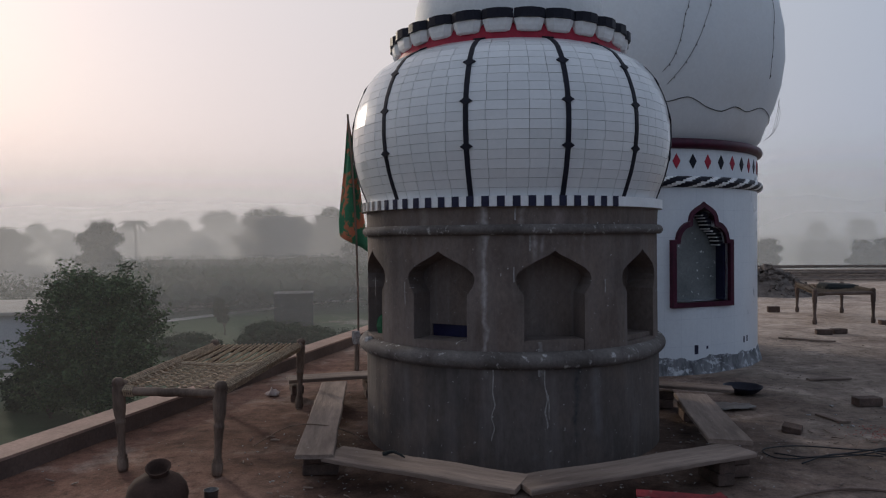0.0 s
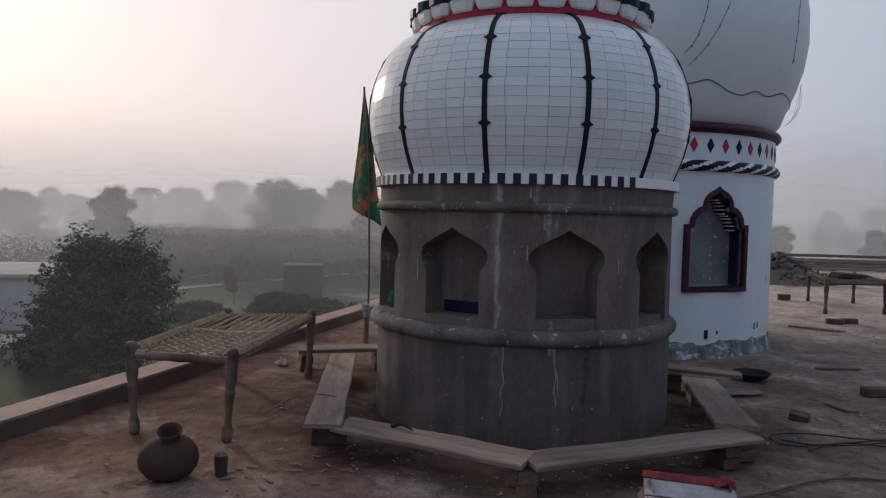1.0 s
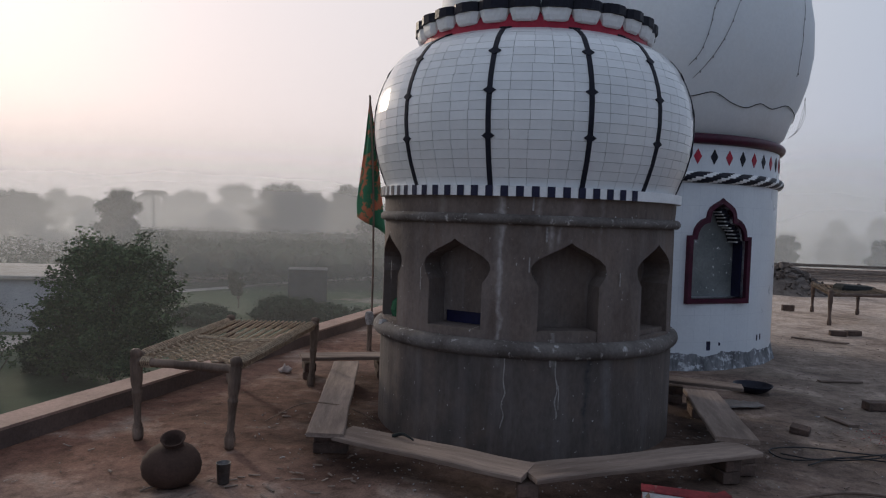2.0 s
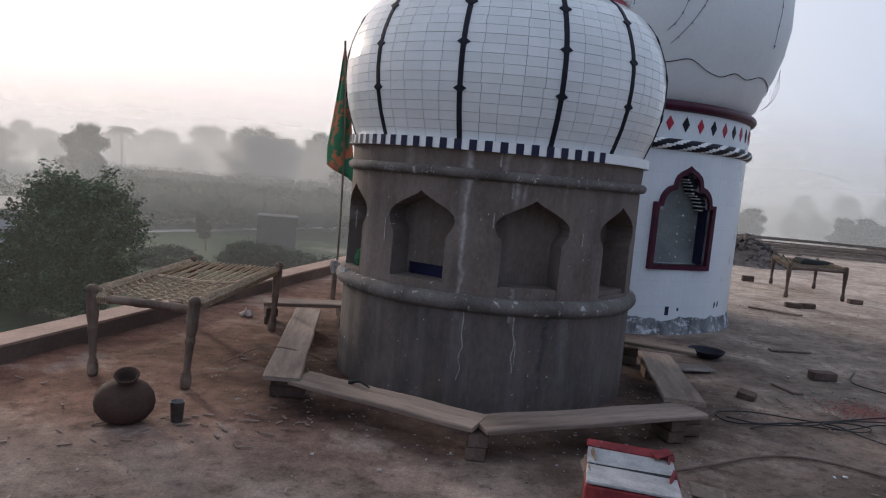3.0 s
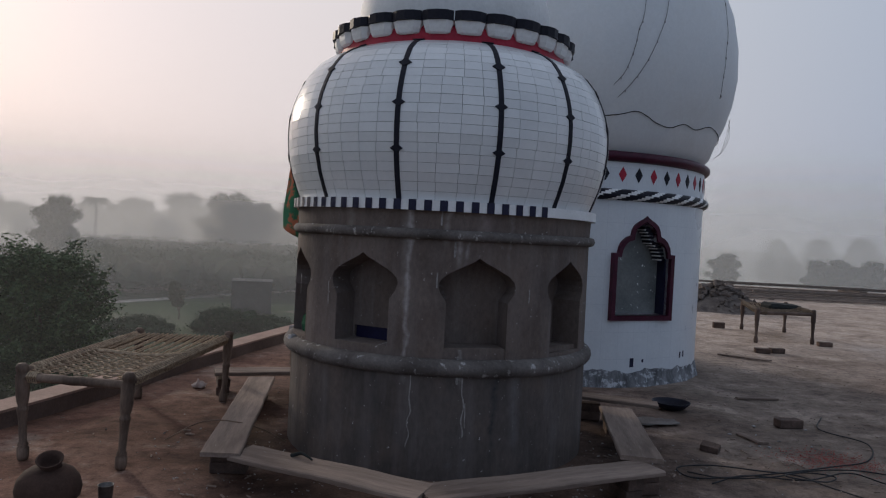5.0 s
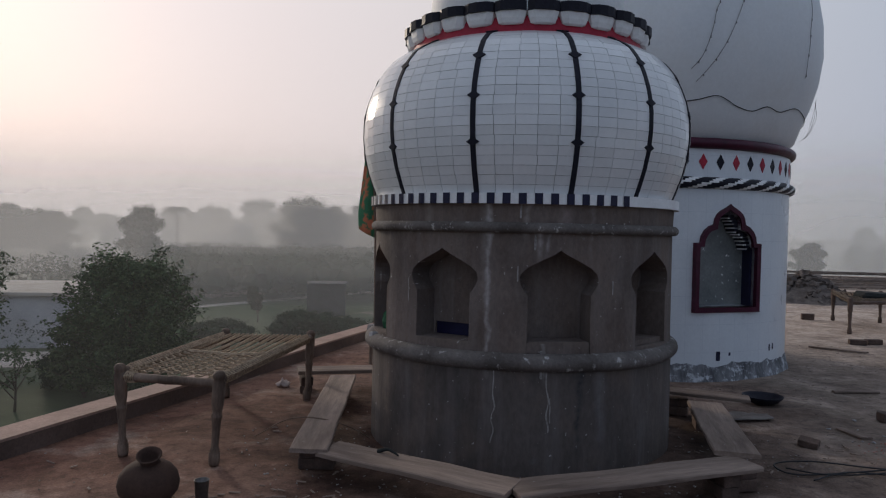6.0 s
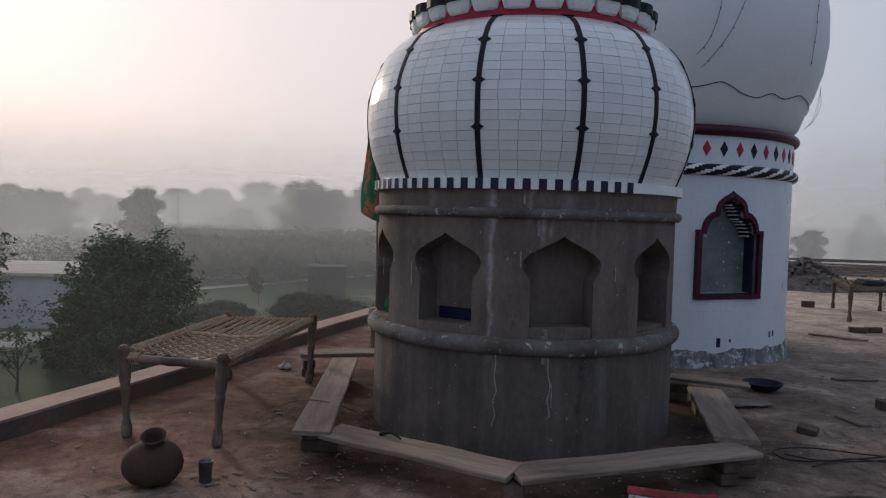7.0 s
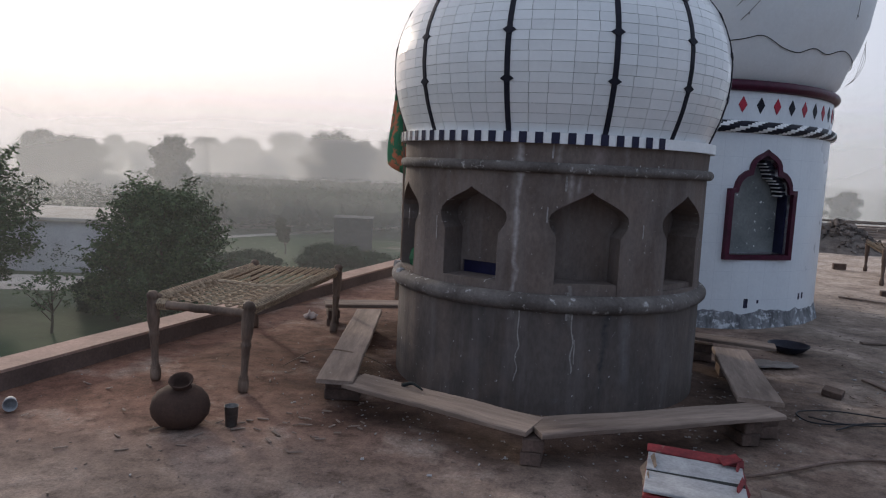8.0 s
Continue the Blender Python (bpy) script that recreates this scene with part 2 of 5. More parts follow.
# Soft runs and stains on the tower's wall: azimuth, half width (m), top, bottom, colour, strength.
WALL_RUNS = (
    (-8.8, 0.024, 1.72, 0.45, (0.46, 0.43, 0.42, 1), 0.58),
    (-9.6, 0.050, 1.74, 1.05, (0.36, 0.33, 0.32, 1), 0.28),
    (3.6, 0.030, 1.74, 1.46, (0.38, 0.34, 0.33, 1), 0.40),
    (7.4, 0.026, 1.60, 1.36, (0.42, 0.38, 0.37, 1), 0.55),
    (10.2, 0.018, 1.60, 1.38, (0.40, 0.36, 0.36, 1), 0.45),
    (15.5, 0.060, 1.76, 1.46, (0.34, 0.27, 0.27, 1), 0.35),
    (25.0, 0.022, 1.76, 1.30, (0.33, 0.29, 0.29, 1), 0.30),
    (-31.0, 0.040, 1.74, 1.50, (0.32, 0.28, 0.26, 1), 0.30),
    (9.8, 0.022, 0.84, 0.55, (0.42, 0.40, 0.39, 1), 0.45),
    (21.5, 0.032, 0.70, 0.05, (0.030, 0.031, 0.036, 1), 0.70),
    (29.0, 0.055, 0.70, 0.10, (0.19, 0.185, 0.19, 1), 0.35),
    (-34.0, 0.075, 0.70, 0.00, (0.17, 0.130, 0.110, 1), 0.45),
    (-52.0, 0.090, 0.70, 0.00, (0.18, 0.135, 0.110, 1), 0.50),
    (-18.0, 0.045, 0.68, 0.05, (0.048, 0.043, 0.042, 1), 0.45),
)


def washed(m):
    """Adds vertical whitewash smears, splashes, drip runs and damp stains to a cement material."""
    t = m.node_tree
    bsdf = t.nodes["Principled BSDF"]
    coord = t.nodes.new("ShaderNodeTexCoord")
    last = bsdf.inputs["Base Color"].links[0].from_socket
    sep = t.nodes.new("ShaderNodeSeparateXYZ")
    t.links.new(coord.outputs["Object"], sep.inputs[0])
    az = math_node(t, "ARCTAN2", sep.outputs["X"], math_node(t, "MULTIPLY", sep.outputs["Y"], -1.0))
    # Coordinates unrolled round the wall, so that trickles run straight down.
    unrolled = t.nodes.new("ShaderNodeCombineXYZ")
    t.links.new(math_node(t, "MULTIPLY", az, 1.14), unrolled.inputs["X"])
    t.links.new(sep.outputs["Z"], unrolled.inputs["Y"])

    def lay(mask, tone):
        mix = t.nodes.new("ShaderNodeMix")
        mix.data_type = "RGBA"
        mix.inputs["B"].default_value = tone
        t.links.new(mask, mix.inputs["Factor"])
        t.links.new(last, mix.inputs["A"])
        return mix.outputs["Result"]

    for stretch, scale, lo, hi, tone, most in (((1, 0.10, 1), 6.0, 0.50, 0.74, (0.27, 0.245, 0.24, 1), 0.34), ((1, 0.06, 1), 26.0, 0.55, 0.75, (0.25, 0.225, 0.215, 1), 0.10), ((1, 0.55, 1), 2.3, 0.48, 0.72, (0.042, 0.038, 0.038, 1), 0.50), ((1, 0.12, 1), 9.0, 0.55, 0.78, (0.045, 0.040, 0.040, 1), 0.22), ((1, 0.8, 1), 2.9, 0.5, 0.7, (0.20, 0.145, 0.115, 1), 0.30), ((1, 0.7, 1), 34.0, 0.68, 0.71, (0.55, 0.53, 0.52, 1), 0.85), ((1, 0.35, 1), 17.0, 0.715, 0.735, (0.60, 0.58, 0.57, 1), 0.8)):
        mapping = t.nodes.new("ShaderNodeMapping")
        mapping.inputs["Scale"].default_value = stretch
        t.links.new(unrolled.outputs[0], mapping.inputs[0])
        n = node(t, "ShaderNodeTexNoise", Scale=scale, Detail=5.0, Roughness=0.6)
        t.links.new(mapping.outputs[0], n.inputs["Vector"])
        last = lay(ramp(t, n.outputs["Fac"], [(lo, (0, 0, 0)), (hi, (most,) * 3)]), tone)
    wander = node(t, "ShaderNodeTexNoise", Scale=5.0, Detail=3.0, Roughness=0.6)
    t.links.new(unrolled.outputs[0], wander.inputs["Vector"])
    patchy = node(t, "ShaderNodeTexNoise", Scale=14.0, Detail=4.0, Roughness=0.6)
    t.links.new(unrolled.outputs[0], patchy.inputs["Vector"])
    patches = ramp(t, patchy.outputs["Fac"], [(0.34, (0.25,) * 3), (0.62, (1, 1, 1))])
    sway = math_node(t, "MULTIPLY", math_node(t, "SUBTRACT", wander.outputs["Fac"], 0.5), 0.11)
    for at, half, top, low, tone, most in WALL_RUNS:
        off = math_node(t, "ADD", math_node(t, "MULTIPLY", math_node(t, "SUBTRACT", az, radians(at)), 1.14), sway)
        side = math_node(t, "SUBTRACT", 1.0, math_node(t, "DIVIDE", math_node(t, "ABSOLUTE", off), half), True)
        fade = t.nodes.new("ShaderNodeMapRange")
        fade.interpolation_type = "SMOOTHSTEP"
        fade.inputs["From Min"].default_value, fade.inputs["From Max"].default_value = low, low + 0.45 * (top - low)
        t.links.new(sep.outputs["Z"], fade.inputs["Value"])
        under = math_node(t, "LESS_THAN", sep.outputs["Z"], top)
        mask = math_node(t, "MULTIPLY", math_node(t, "MULTIPLY", side, fade.outputs[0]), math_node(t, "MULTIPLY", under, most * 1.35))
        last = lay(math_node(t, "MULTIPLY", mask, patches, True), tone)
    t.links.new(last, bsdf.inputs["Base Color"])


washed(CEMENT)
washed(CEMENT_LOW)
COURSE = surface("splashed_course", (0.085, 0.072, 0.066), (0.165, 0.146, 0.136), 0.85, 4, 50, 0.5, spots=(0.46, 0.44, 0.43), spot_scale=17, spot_edge=(0.58, 0.66))
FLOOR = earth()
TILE = surface("white_glazed_tile", (0.66, 0.67, 0.68), (0.75, 0.75, 0.75), 0.14, 1.5, 30, 0.015, vary=0.05, grainy=0.12, shine=0.5)
GROUT = surface("grey_grout", (0.22, 0.22, 0.23), (0.40, 0.40, 0.41), 0.9, 8, 60, 0.2)
BLACK = surface("black_tile", (0.008, 0.008, 0.014), (0.018, 0.018, 0.028), 0.5, 5, 40, 0.05, shine=0.15)
WHITE = surface("white_paint", (0.70, 0.70, 0.70), (0.80, 0.80, 0.80), 0.6, 3, 40, 0.06, grainy=0.25, spots=(0.5, 0.49, 0.47), spot_scale=5, spot_edge=(0.64, 0.75))
CRUMB = surface("dry_mud_crumb", (0.10, 0.075, 0.062), (0.22, 0.175, 0.15), 0.95, 6, 60, 0.4)
RED = surface("red_paint", (0.30, 0.012, 0.035), (0.40, 0.025, 0.05), 0.5, 6, 40, 0.08)
MAROON = surface("maroon_paint", (0.040, 0.005, 0.017), (0.068, 0.008, 0.026), 0.4, 5, 40, 0.08)
NAVY = surface("navy_paint", (0.012, 0.012, 0.035), (0.025, 0.025, 0.06), 0.5, 5, 40, 0.05)
HATCH_BLUE = surface("deep_blue_paint", (0.008, 0.007, 0.032), (0.012, 0.011, 0.048), 0.5, 5, 40, 0.05)
RAG = surface("pale_pink_rag", (0.38, 0.30, 0.27), (0.52, 0.43, 0.39), 0.9, 9, 60, 0.3)
DOME = surface("white_dome_plaster", (0.66, 0.68, 0.70), (0.76, 0.77, 0.78), 0.5, 0.8, 25, 0.04, spots=(0.62, 0.62, 0.62), spot_scale=1.6, spot_edge=(0.5, 0.8), grainy=0.15)
ROUGH_BASE = surface("splashed_cement", (0.09, 0.093, 0.10), (0.25, 0.255, 0.27), 0.9, 9, 50, 0.6, spots=(0.52, 0.54, 0.57), spot_scale=13, spot_edge=(0.52, 0.62), stretch=(1, 1, 0.3))
PLANK = surface("grey_board", (0.120, 0.086, 0.069), (0.315, 0.242, 0.200), 0.85, 5, 50, 0.5, stretch=(1, 0.12, 1), spots=(0.4, 0.38, 0.35), spot_scale=18, spot_edge=(0.68, 0.72), vary=0.12)
BED_WOOD = surface("worn_bed_wood", (0.090, 0.060, 0.045), (0.225, 0.160, 0.122), 0.75, 9, 70, 0.3, stretch=(1, 1, 0.25), vary=0.1)
ROPE = surface("straw_rope", (0.30, 0.215, 0.145), (0.60, 0.46, 0.32), 0.9, 40, 160, 0.5)
DARK_ROPE = surface("weathered_rope", (0.10, 0.075, 0.055), (0.22, 0.17, 0.125), 0.9, 40, 160, 0.5)
CLAY = surface("fired_clay", (0.042, 0.024, 0.018), (0.075, 0.043, 0.032), 0.9, 5, 60, 0.2)
BRICK = surface("old_brick", (0.075, 0.052, 0.043), (0.145, 0.098, 0.08), 0.9, 10, 70, 0.5, spots=(0.17, 0.15, 0.14), spot_scale=9, vary=0.2)
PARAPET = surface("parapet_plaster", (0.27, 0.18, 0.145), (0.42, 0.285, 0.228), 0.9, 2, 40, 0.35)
PARAPET_SIDE = surface("parapet_darker_side", (0.095, 0.066, 0.055), (0.165, 0.116, 0.096), 0.9, 2, 40, 0.35)
STEEL = surface("dull_steel", (0.09, 0.083, 0.08), (0.16, 0.152, 0.148), 0.5, 8, 60, 0.1, metal=0.8)
CABLE = surface("black_cable", (0.015, 0.015, 0.017), (0.03, 0.03, 0.033), 0.6, 20, 60, 0.1)
HOSE = surface("brown_hose", (0.10, 0.065, 0.05), (0.15, 0.10, 0.08), 0.6, 20, 60, 0.1)
CARD_RED = surface("red_carton", (0.12, 0.016, 0.020), (0.26, 0.036, 0.038), 0.7, 8, 60, 0.3, spots=(0.20, 0.13, 0.11), spot_scale=9, spot_edge=(0.60, 0.66))
CARD_WHITE = surface("pale_carton", (0.26, 0.255, 0.26), (0.40, 0.395, 0.40), 0.7, 8, 60, 0.1, spots=(0.20, 0.165, 0.15), spot_scale=7, spot_edge=(0.60, 0.72))
CARD_BROWN = surface("brown_carton", (0.125, 0.092, 0.072), (0.22, 0.170, 0.138), 0.85, 8, 60, 0.15)
GREEN = surface("green_cloth", (0.015, 0.075, 0.035), (0.03, 0.12, 0.06), 0.9, 9, 80, 0.2)
FLAG = surface("printed_flag", (0.03, 0.13, 0.065), (0.05, 0.19, 0.10), 0.9, 3, 80, 0.15, spots=(0.48, 0.15, 0.08), spot_scale=5.0, spot_edge=(0.515, 0.56))
GRASS = surface("field", (0.03, 0.05, 0.022), (0.06, 0.08, 0.036), 0.95, 0.06, 1.5, 0.4, spots=(0.24, 0.2, 0.16), spot_scale=0.045, spot_edge=(0.54, 0.6))
BARK = surface("bark", (0.05, 0.04, 0.03), (0.10, 0.08, 0.06), 0.95, 8, 50, 0.5)
LEAF = leaf_material("tree_leaf", (0.022, 0.046, 0.018), (0.085, 0.125, 0.052))
LEAF_DARK = leaf_material("bush_leaf", (0.012, 0.026, 0.014), (0.026, 0.044, 0.022), 0.05)
LEAF_FAR = leaf_material("far_leaf", (0.024, 0.038, 0.022), (0.032, 0.048, 0.028), 0.0)
HOUSE = surface("pale_wall", (0.34, 0.35, 0.37), (0.45, 0.455, 0.47), 0.9, 1, 20, 0.1)
SAND = surface("sandy_roof", (0.32, 0.28, 0.24), (0.44, 0.4, 0.35), 0.95, 1, 20, 0.2)
HUT = surface("grey_sheeting", (0.018, 0.026, 0.032), (0.030, 0.040, 0.048), 0.8, 2, 20, 0.1)
STONE = surface("broken_rubble", (0.075, 0.06, 0.053), (0.16, 0.135, 0.12), 0.9, 5, 40, 0.5, vary=0.35)
TIMBER = surface("dark_timber", (0.065, 0.045, 0.037), (0.15, 0.108, 0.088), 0.85, 4, 40, 0.3, vary=0.3)
PANE = surface("dusty_pane", (0.13, 0.14, 0.14), (0.20, 0.21, 0.205), 0.5, 3, 40, 0.05, spots=(0.75, 0.75, 0.73), spot_scale=17, spot_edge=(0.625, 0.66))
DRIP = surface("dried_whitewash", (0.20, 0.18, 0.17), (0.36, 0.34, 0.33), 0.9, 20, 80, 0.1)
CLOTH = surface("black_cloth", (0.012, 0.014, 0.014), (0.03, 0.033, 0.032), 0.9, 9, 80, 0.2)


# ---- mesh helpers ----
def part(name, bm, material, parent=None, label="", smooth=False):
    me = bpy.data.meshes.new(name)
    bmesh.ops.recalc_face_normals(bm, faces=bm.faces)
    if smooth:
        for f in bm.faces:
            f.smooth = True
    bm.to_mesh(me)
    bm.free()
    for m in material if isinstance(material, (list, tuple)) else (material,):
        me.materials.append(m)
    ob = new(name, me)
    ob.parent = parent
    if label:
        tagged(ob, label)
    return ob


def shared(name, me, parent, m=None):
    ob = new(name, me)
    ob.parent = parent
    if m is not None:
        ob.matrix_basis = m
    return ob


def thing(name, label, category, at=(0, 0, 0), group="", kind="", turn=0):
    ob = new(name)
    ob.matrix_basis = pose(*at, 0, 0, turn)
    return tagged(ob, label, category, group, kind)


def add_box(bm, sx, sy, sz, m=Matrix(), bevel=0.0, slot=0):
    made = bmesh.ops.create_cube(bm, size=1.0, matrix=m @ Matrix.Diagonal((sx, sy, sz, 1)))
    verts = made["verts"]
    faces = {f for v in verts for f in v.link_faces}
    if bevel:
        edges = list({e for v in verts for e in v.link_edges})
        r = bmesh.ops.bevel(bm, geom=edges, offset=bevel, segments=1, profile=0.5, affect="EDGES")
        faces = set(r["faces"]) | {f for f in faces if f.is_valid}
    for f in faces:
        f.material_index = slot
    return bm


def box(sx, sy, sz, m=Matrix(), bevel=0.0):
    return add_box(bmesh.new(), sx, sy, sz, m, bevel)


def revolve(profile, seg=96, a0=0.0, a1=360.0, bm=None, wobble=0.0, mat_of=None):
    """Turns (radius, z) points about z; azimuth is counted from -y towards +x."""
    bm = bm or bmesh.new()
    full = abs(a1 - a0) >= 359.99
    rings = []
    for i in range(seg if full else seg + 1):
        a = radians(a0 + (a1 - a0) * i / seg)
        rings.append([bm.verts.new(((r + wobble * noise.noise((math.sin(a) * 2, math.cos(a) * 2, z * 2))) * math.sin(a), -(r + wobble * noise.noise((math.sin(a) * 2, math.cos(a) * 2, z * 2))) * math.cos(a), z)) for r, z in profile])
    for i in range(seg):
        p, q = rings[i], rings[(i + 1) % len(rings)]
        for j in range(len(profile) - 1):
            f = bm.faces.new((p[j], q[j], q[j + 1], p[j + 1]))
            if mat_of:
                f.material_index = mat_of(i, j)
    return bm


def ring_profile(major, z, rad, n=14, squash=1.0):
    return [(major + rad * math.cos(2 * math.pi * k / n), z + squash * rad * math.sin(2 * math.pi * k / n)) for k in range(n + 1)]


def weld(bm, d=0.0005):
    bmesh.ops.remove_doubles(bm, verts=bm.verts, dist=d)
    return bm


def tube(points, radius, sides=6, bm=None, taper=None):
    bm = bm or bmesh.new()
    pts = [Vector(p) for p in points]
    rings = []
    for i, p in enumerate(pts):
        d = (pts[min(i + 1, len(pts) - 1)] - pts[max(i - 1, 0)]).normalized()
        up = Vector((0, 0, 1)) if abs(d.z) < 0.95 else Vector((1, 0, 0))
        u = d.cross(up).normalized()
        v = u.cross(d)
        r = radius if taper is None else radius + (taper - radius) * i / (len(pts) - 1)
        rings.append([bm.verts.new(p + r * (math.cos(2 * math.pi * k / sides) * u + math.sin(2 * math.pi * k / sides) * v)) for k in range(sides)])
    for p, q in zip(rings, rings[1:]):
        for k in range(sides):
            bm.faces.new((p[k], p[(k + 1) % sides], q[(k + 1) % sides], q[k]))
    bm.faces.new(rings[0][::-1])
    bm.faces.new(rings[-1])
    return bm


def smooth_line(points, n=8):
    """Catmull-Rom through the points."""
    p = [Vector(q) for q in points]
    p = [2 * p[0] - p[1], *p, 2 * p[-1] - p[-2]]
    out = []
    for i in range(1, len(p) - 2):
        for k in range(n):
            s = k / n
            out.append(0.5 * ((2 * p[i]) + (p[i + 1] - p[i - 1]) * s + (2 * p[i - 1] - 5 * p[i] + 4 * p[i + 1] - p[i + 2]) * s * s + (3 * p[i] - p[i - 1] - 3 * p[i + 1] + p[i + 2]) * s ** 3))
    return out + [p[-2]]


def prism(outline, near, far, azimuth, bm=None):
    """Extrudes a closed (sideways, z) outline along the radius at an azimuth from the radius near to the radius far."""
    bm = bm or bmesh.new()
    a = radians(azimuth)
    out, side = Vector((math.sin(a), -math.cos(a), 0)), Vector((math.cos(a), math.sin(a), 0))
    rows = [[bm.verts.new(out * r + side * s + Vector((0, 0, z))) for s, z in outline] for r in (near, far)]
    n = len(outline)
    for k in range(n):
        bm.faces.new((rows[0][k], rows[0][(k + 1) % n], rows[1][(k + 1) % n], rows[1][k]))
    bm.faces.new(rows[0])
    bm.faces.new(rows[1][::-1])
    return bm


def carve(solid, cutter):
    """The solid bmesh minus the cutter bmesh, as a bmesh."""
    obs = []
    for bm in (solid, cutter):
        bmesh.ops.recalc_face_normals(bm, faces=bm.faces)
        me = bpy.data.meshes.new("work")
        bm.to_mesh(me)
        bm.free()
        obs.append(new("work", me))
    mod = obs[0].modifiers.new("cut", "BOOLEAN")
    mod.operation, mod.object, mod.solver = "DIFFERENCE", obs[1], "EXACT"
    mod.use_self = True
    bpy.context.view_layer.update()
    done = bpy.data.meshes.new_from_object(obs[0].evaluated_get(bpy.context.evaluated_depsgraph_get()))
    bm = bmesh.new()
    bm.from_mesh(done)
    for ob in obs:
        bpy.data.objects.remove(ob)
    return bm


def on_ring(c, r, azimuth, z):
    a = radians(azimuth)
    return Vector((c[0] + r * math.sin(a), c[1] - r * math.cos(a), z))


# ---- ground, roof terrace and parapet ----
GROUND_Z = -3.5


def parapet_x(y):
    return -3.03 + 0.185 * (y - 4.1)


def build_setting():
    bm = bmesh.new()
    n = 48
    radii = [0, 15, 30, 60, 120, 300, 900, 3500]
    rows = []
    for r in radii[1:]:
        rows.append([bm.verts.new((r * math.sin(2 * math.pi * k / n), r * math.cos(2 * math.pi * k / n), GROUND_Z)) for k in range(n)])
    mid = bm.verts.new((0, 0, GROUND_Z))
    for k in range(n):
        bm.faces.new((mid, rows[0][k], rows[0][(k + 1) % n]))
        for a, b in zip(rows, rows[1:]):
            bm.faces.new((a[k], b[k], b[(k + 1) % n], a[(k + 1) % n]))
    tagged(part("ground", bm, GRASS), "misty green and sandy farmland below the roof", "ground", kind="structure")

    # Roof slab with a gently uneven earth skin.
    bm = bmesh.new()
    ys = [-8 + 0.4 * i for i in range(int(41 / 0.4) + 1)]
    nx = 60
    grid = []
    for y in ys:
        x0, x1 = parapet_x(y) - 0.1, 20.0
        row = []
        for i in range(nx + 1):
            x = x0 + (x1 - x0) * (i / nx) ** 1.6
            z = 0.012 * noise.noise((x * 0.9, y * 0.9, 0)) + 0.006 * noise.noise((x * 3, y * 3, 4))
            row.append(bm.verts.new((x, y, z - 0.004)))
        grid.append(row)
    for r, q in zip(grid, grid[1:]):
        for i in range(nx):
            bm.faces.new((r[i], r[i + 1], q[i + 1], q[i]))
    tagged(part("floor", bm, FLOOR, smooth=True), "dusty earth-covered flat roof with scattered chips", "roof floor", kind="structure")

    # Building below the roof.
    bm = bmesh.new()
    corners = [(parapet_x(-8) - 0.28, -8), (20, -8), (20, 33), (parapet_x(33) - 0.28, 33)]
    low = [bm.verts.new((x, y, GROUND_Z)) for x, y in corners]
    high = [bm.verts.new((x, y, -0.04)) for x, y in corners]
    for k in range(4):
        bm.faces.new((low[k], low[(k + 1) % 4], high[(k + 1) % 4], high[k]))
    bm.faces.new(high)
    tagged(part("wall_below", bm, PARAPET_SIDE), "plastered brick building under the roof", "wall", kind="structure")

    # Low parapet: coping slab on an upstand in a darker brown.
    para = thing("parapet", "low orange-pink plastered parapet along the roof edge", "parapet", kind="structure")
    bm, cap = bmesh.new(), bmesh.new()
    steps = [-8 + 0.5 * i for i in range(83)]
    for b, inner, outer, z0, z1 in ((bm, 0.0, -0.24, -0.05, 0.115), (cap, 0.004, -0.26, 0.115, 0.135)):
        rings = []
        for y in steps:
            w = 0.008 * noise.noise((0, y * 1.3, 7))
            x = parapet_x(y) + w
            rings.append([b.verts.new((x + dx, y, z + w * 0.7)) for dx, z in ((inner, z0), (inner, z1), (outer, z1), (outer, z0))])
        for p, q in zip(rings, rings[1:]):
            for k in range(4):
                b.faces.new((p[k], p[(k + 1) % 4], q[(k + 1) % 4], q[k]))
        b.faces.new(rings[0])
        b.faces.new(rings[-1][::-1])
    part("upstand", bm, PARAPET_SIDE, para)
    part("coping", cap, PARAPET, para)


build_setting()

# ---- grey tower with the tiled dome ----
TC = (0.292, 5.878)
WALL_R = 1.138
NICHES = [-65.2 + 39.9 * k for k in range(9)]
NICHE_HALF = [(0.0, 1.432), (0.035, 1.408), (0.13, 1.362), (0.205, 1.322), (0.246, 1.285), (0.258, 1.25), (0.248, 1.205), (0.222, 1.165), (0.206, 1.145), (0.206, 0.80)]
DOME_PROFILE = [(1.125, 1.785), (1.155, 1.86), (1.192, 1.96), (1.222, 2.08), (1.238, 2.22), (1.236, 2.34), (1.214, 2.47), (1.175, 2.58), (1.118, 2.695), (1.050, 2.778), (0.970, 2.832), (0.885, 2.872)]


def along_dome(profile, s):
    """(radius, z) at the fraction s of the profile's length."""
    seg = [math.dist(a, b) for a, b in zip(profile, profile[1:])]
    d = s * sum(seg)
    for (a, b), l in zip(zip(profile, profile[1:]), seg):
        if d <= l or b == profile[-1]:
            f = min(d / l, 1)
            return a[0] + (b[0] - a[0]) * f, a[1] + (b[1] - a[1]) * f
        d -= l


def fraction_at(profile, z):
    lo, hi = 0.0, 1.0
    for _ in range(30):
        m = (lo + hi) / 2
        lo, hi = (m, hi) if along_dome(profile, m)[1] < z else (lo, m)
    return lo


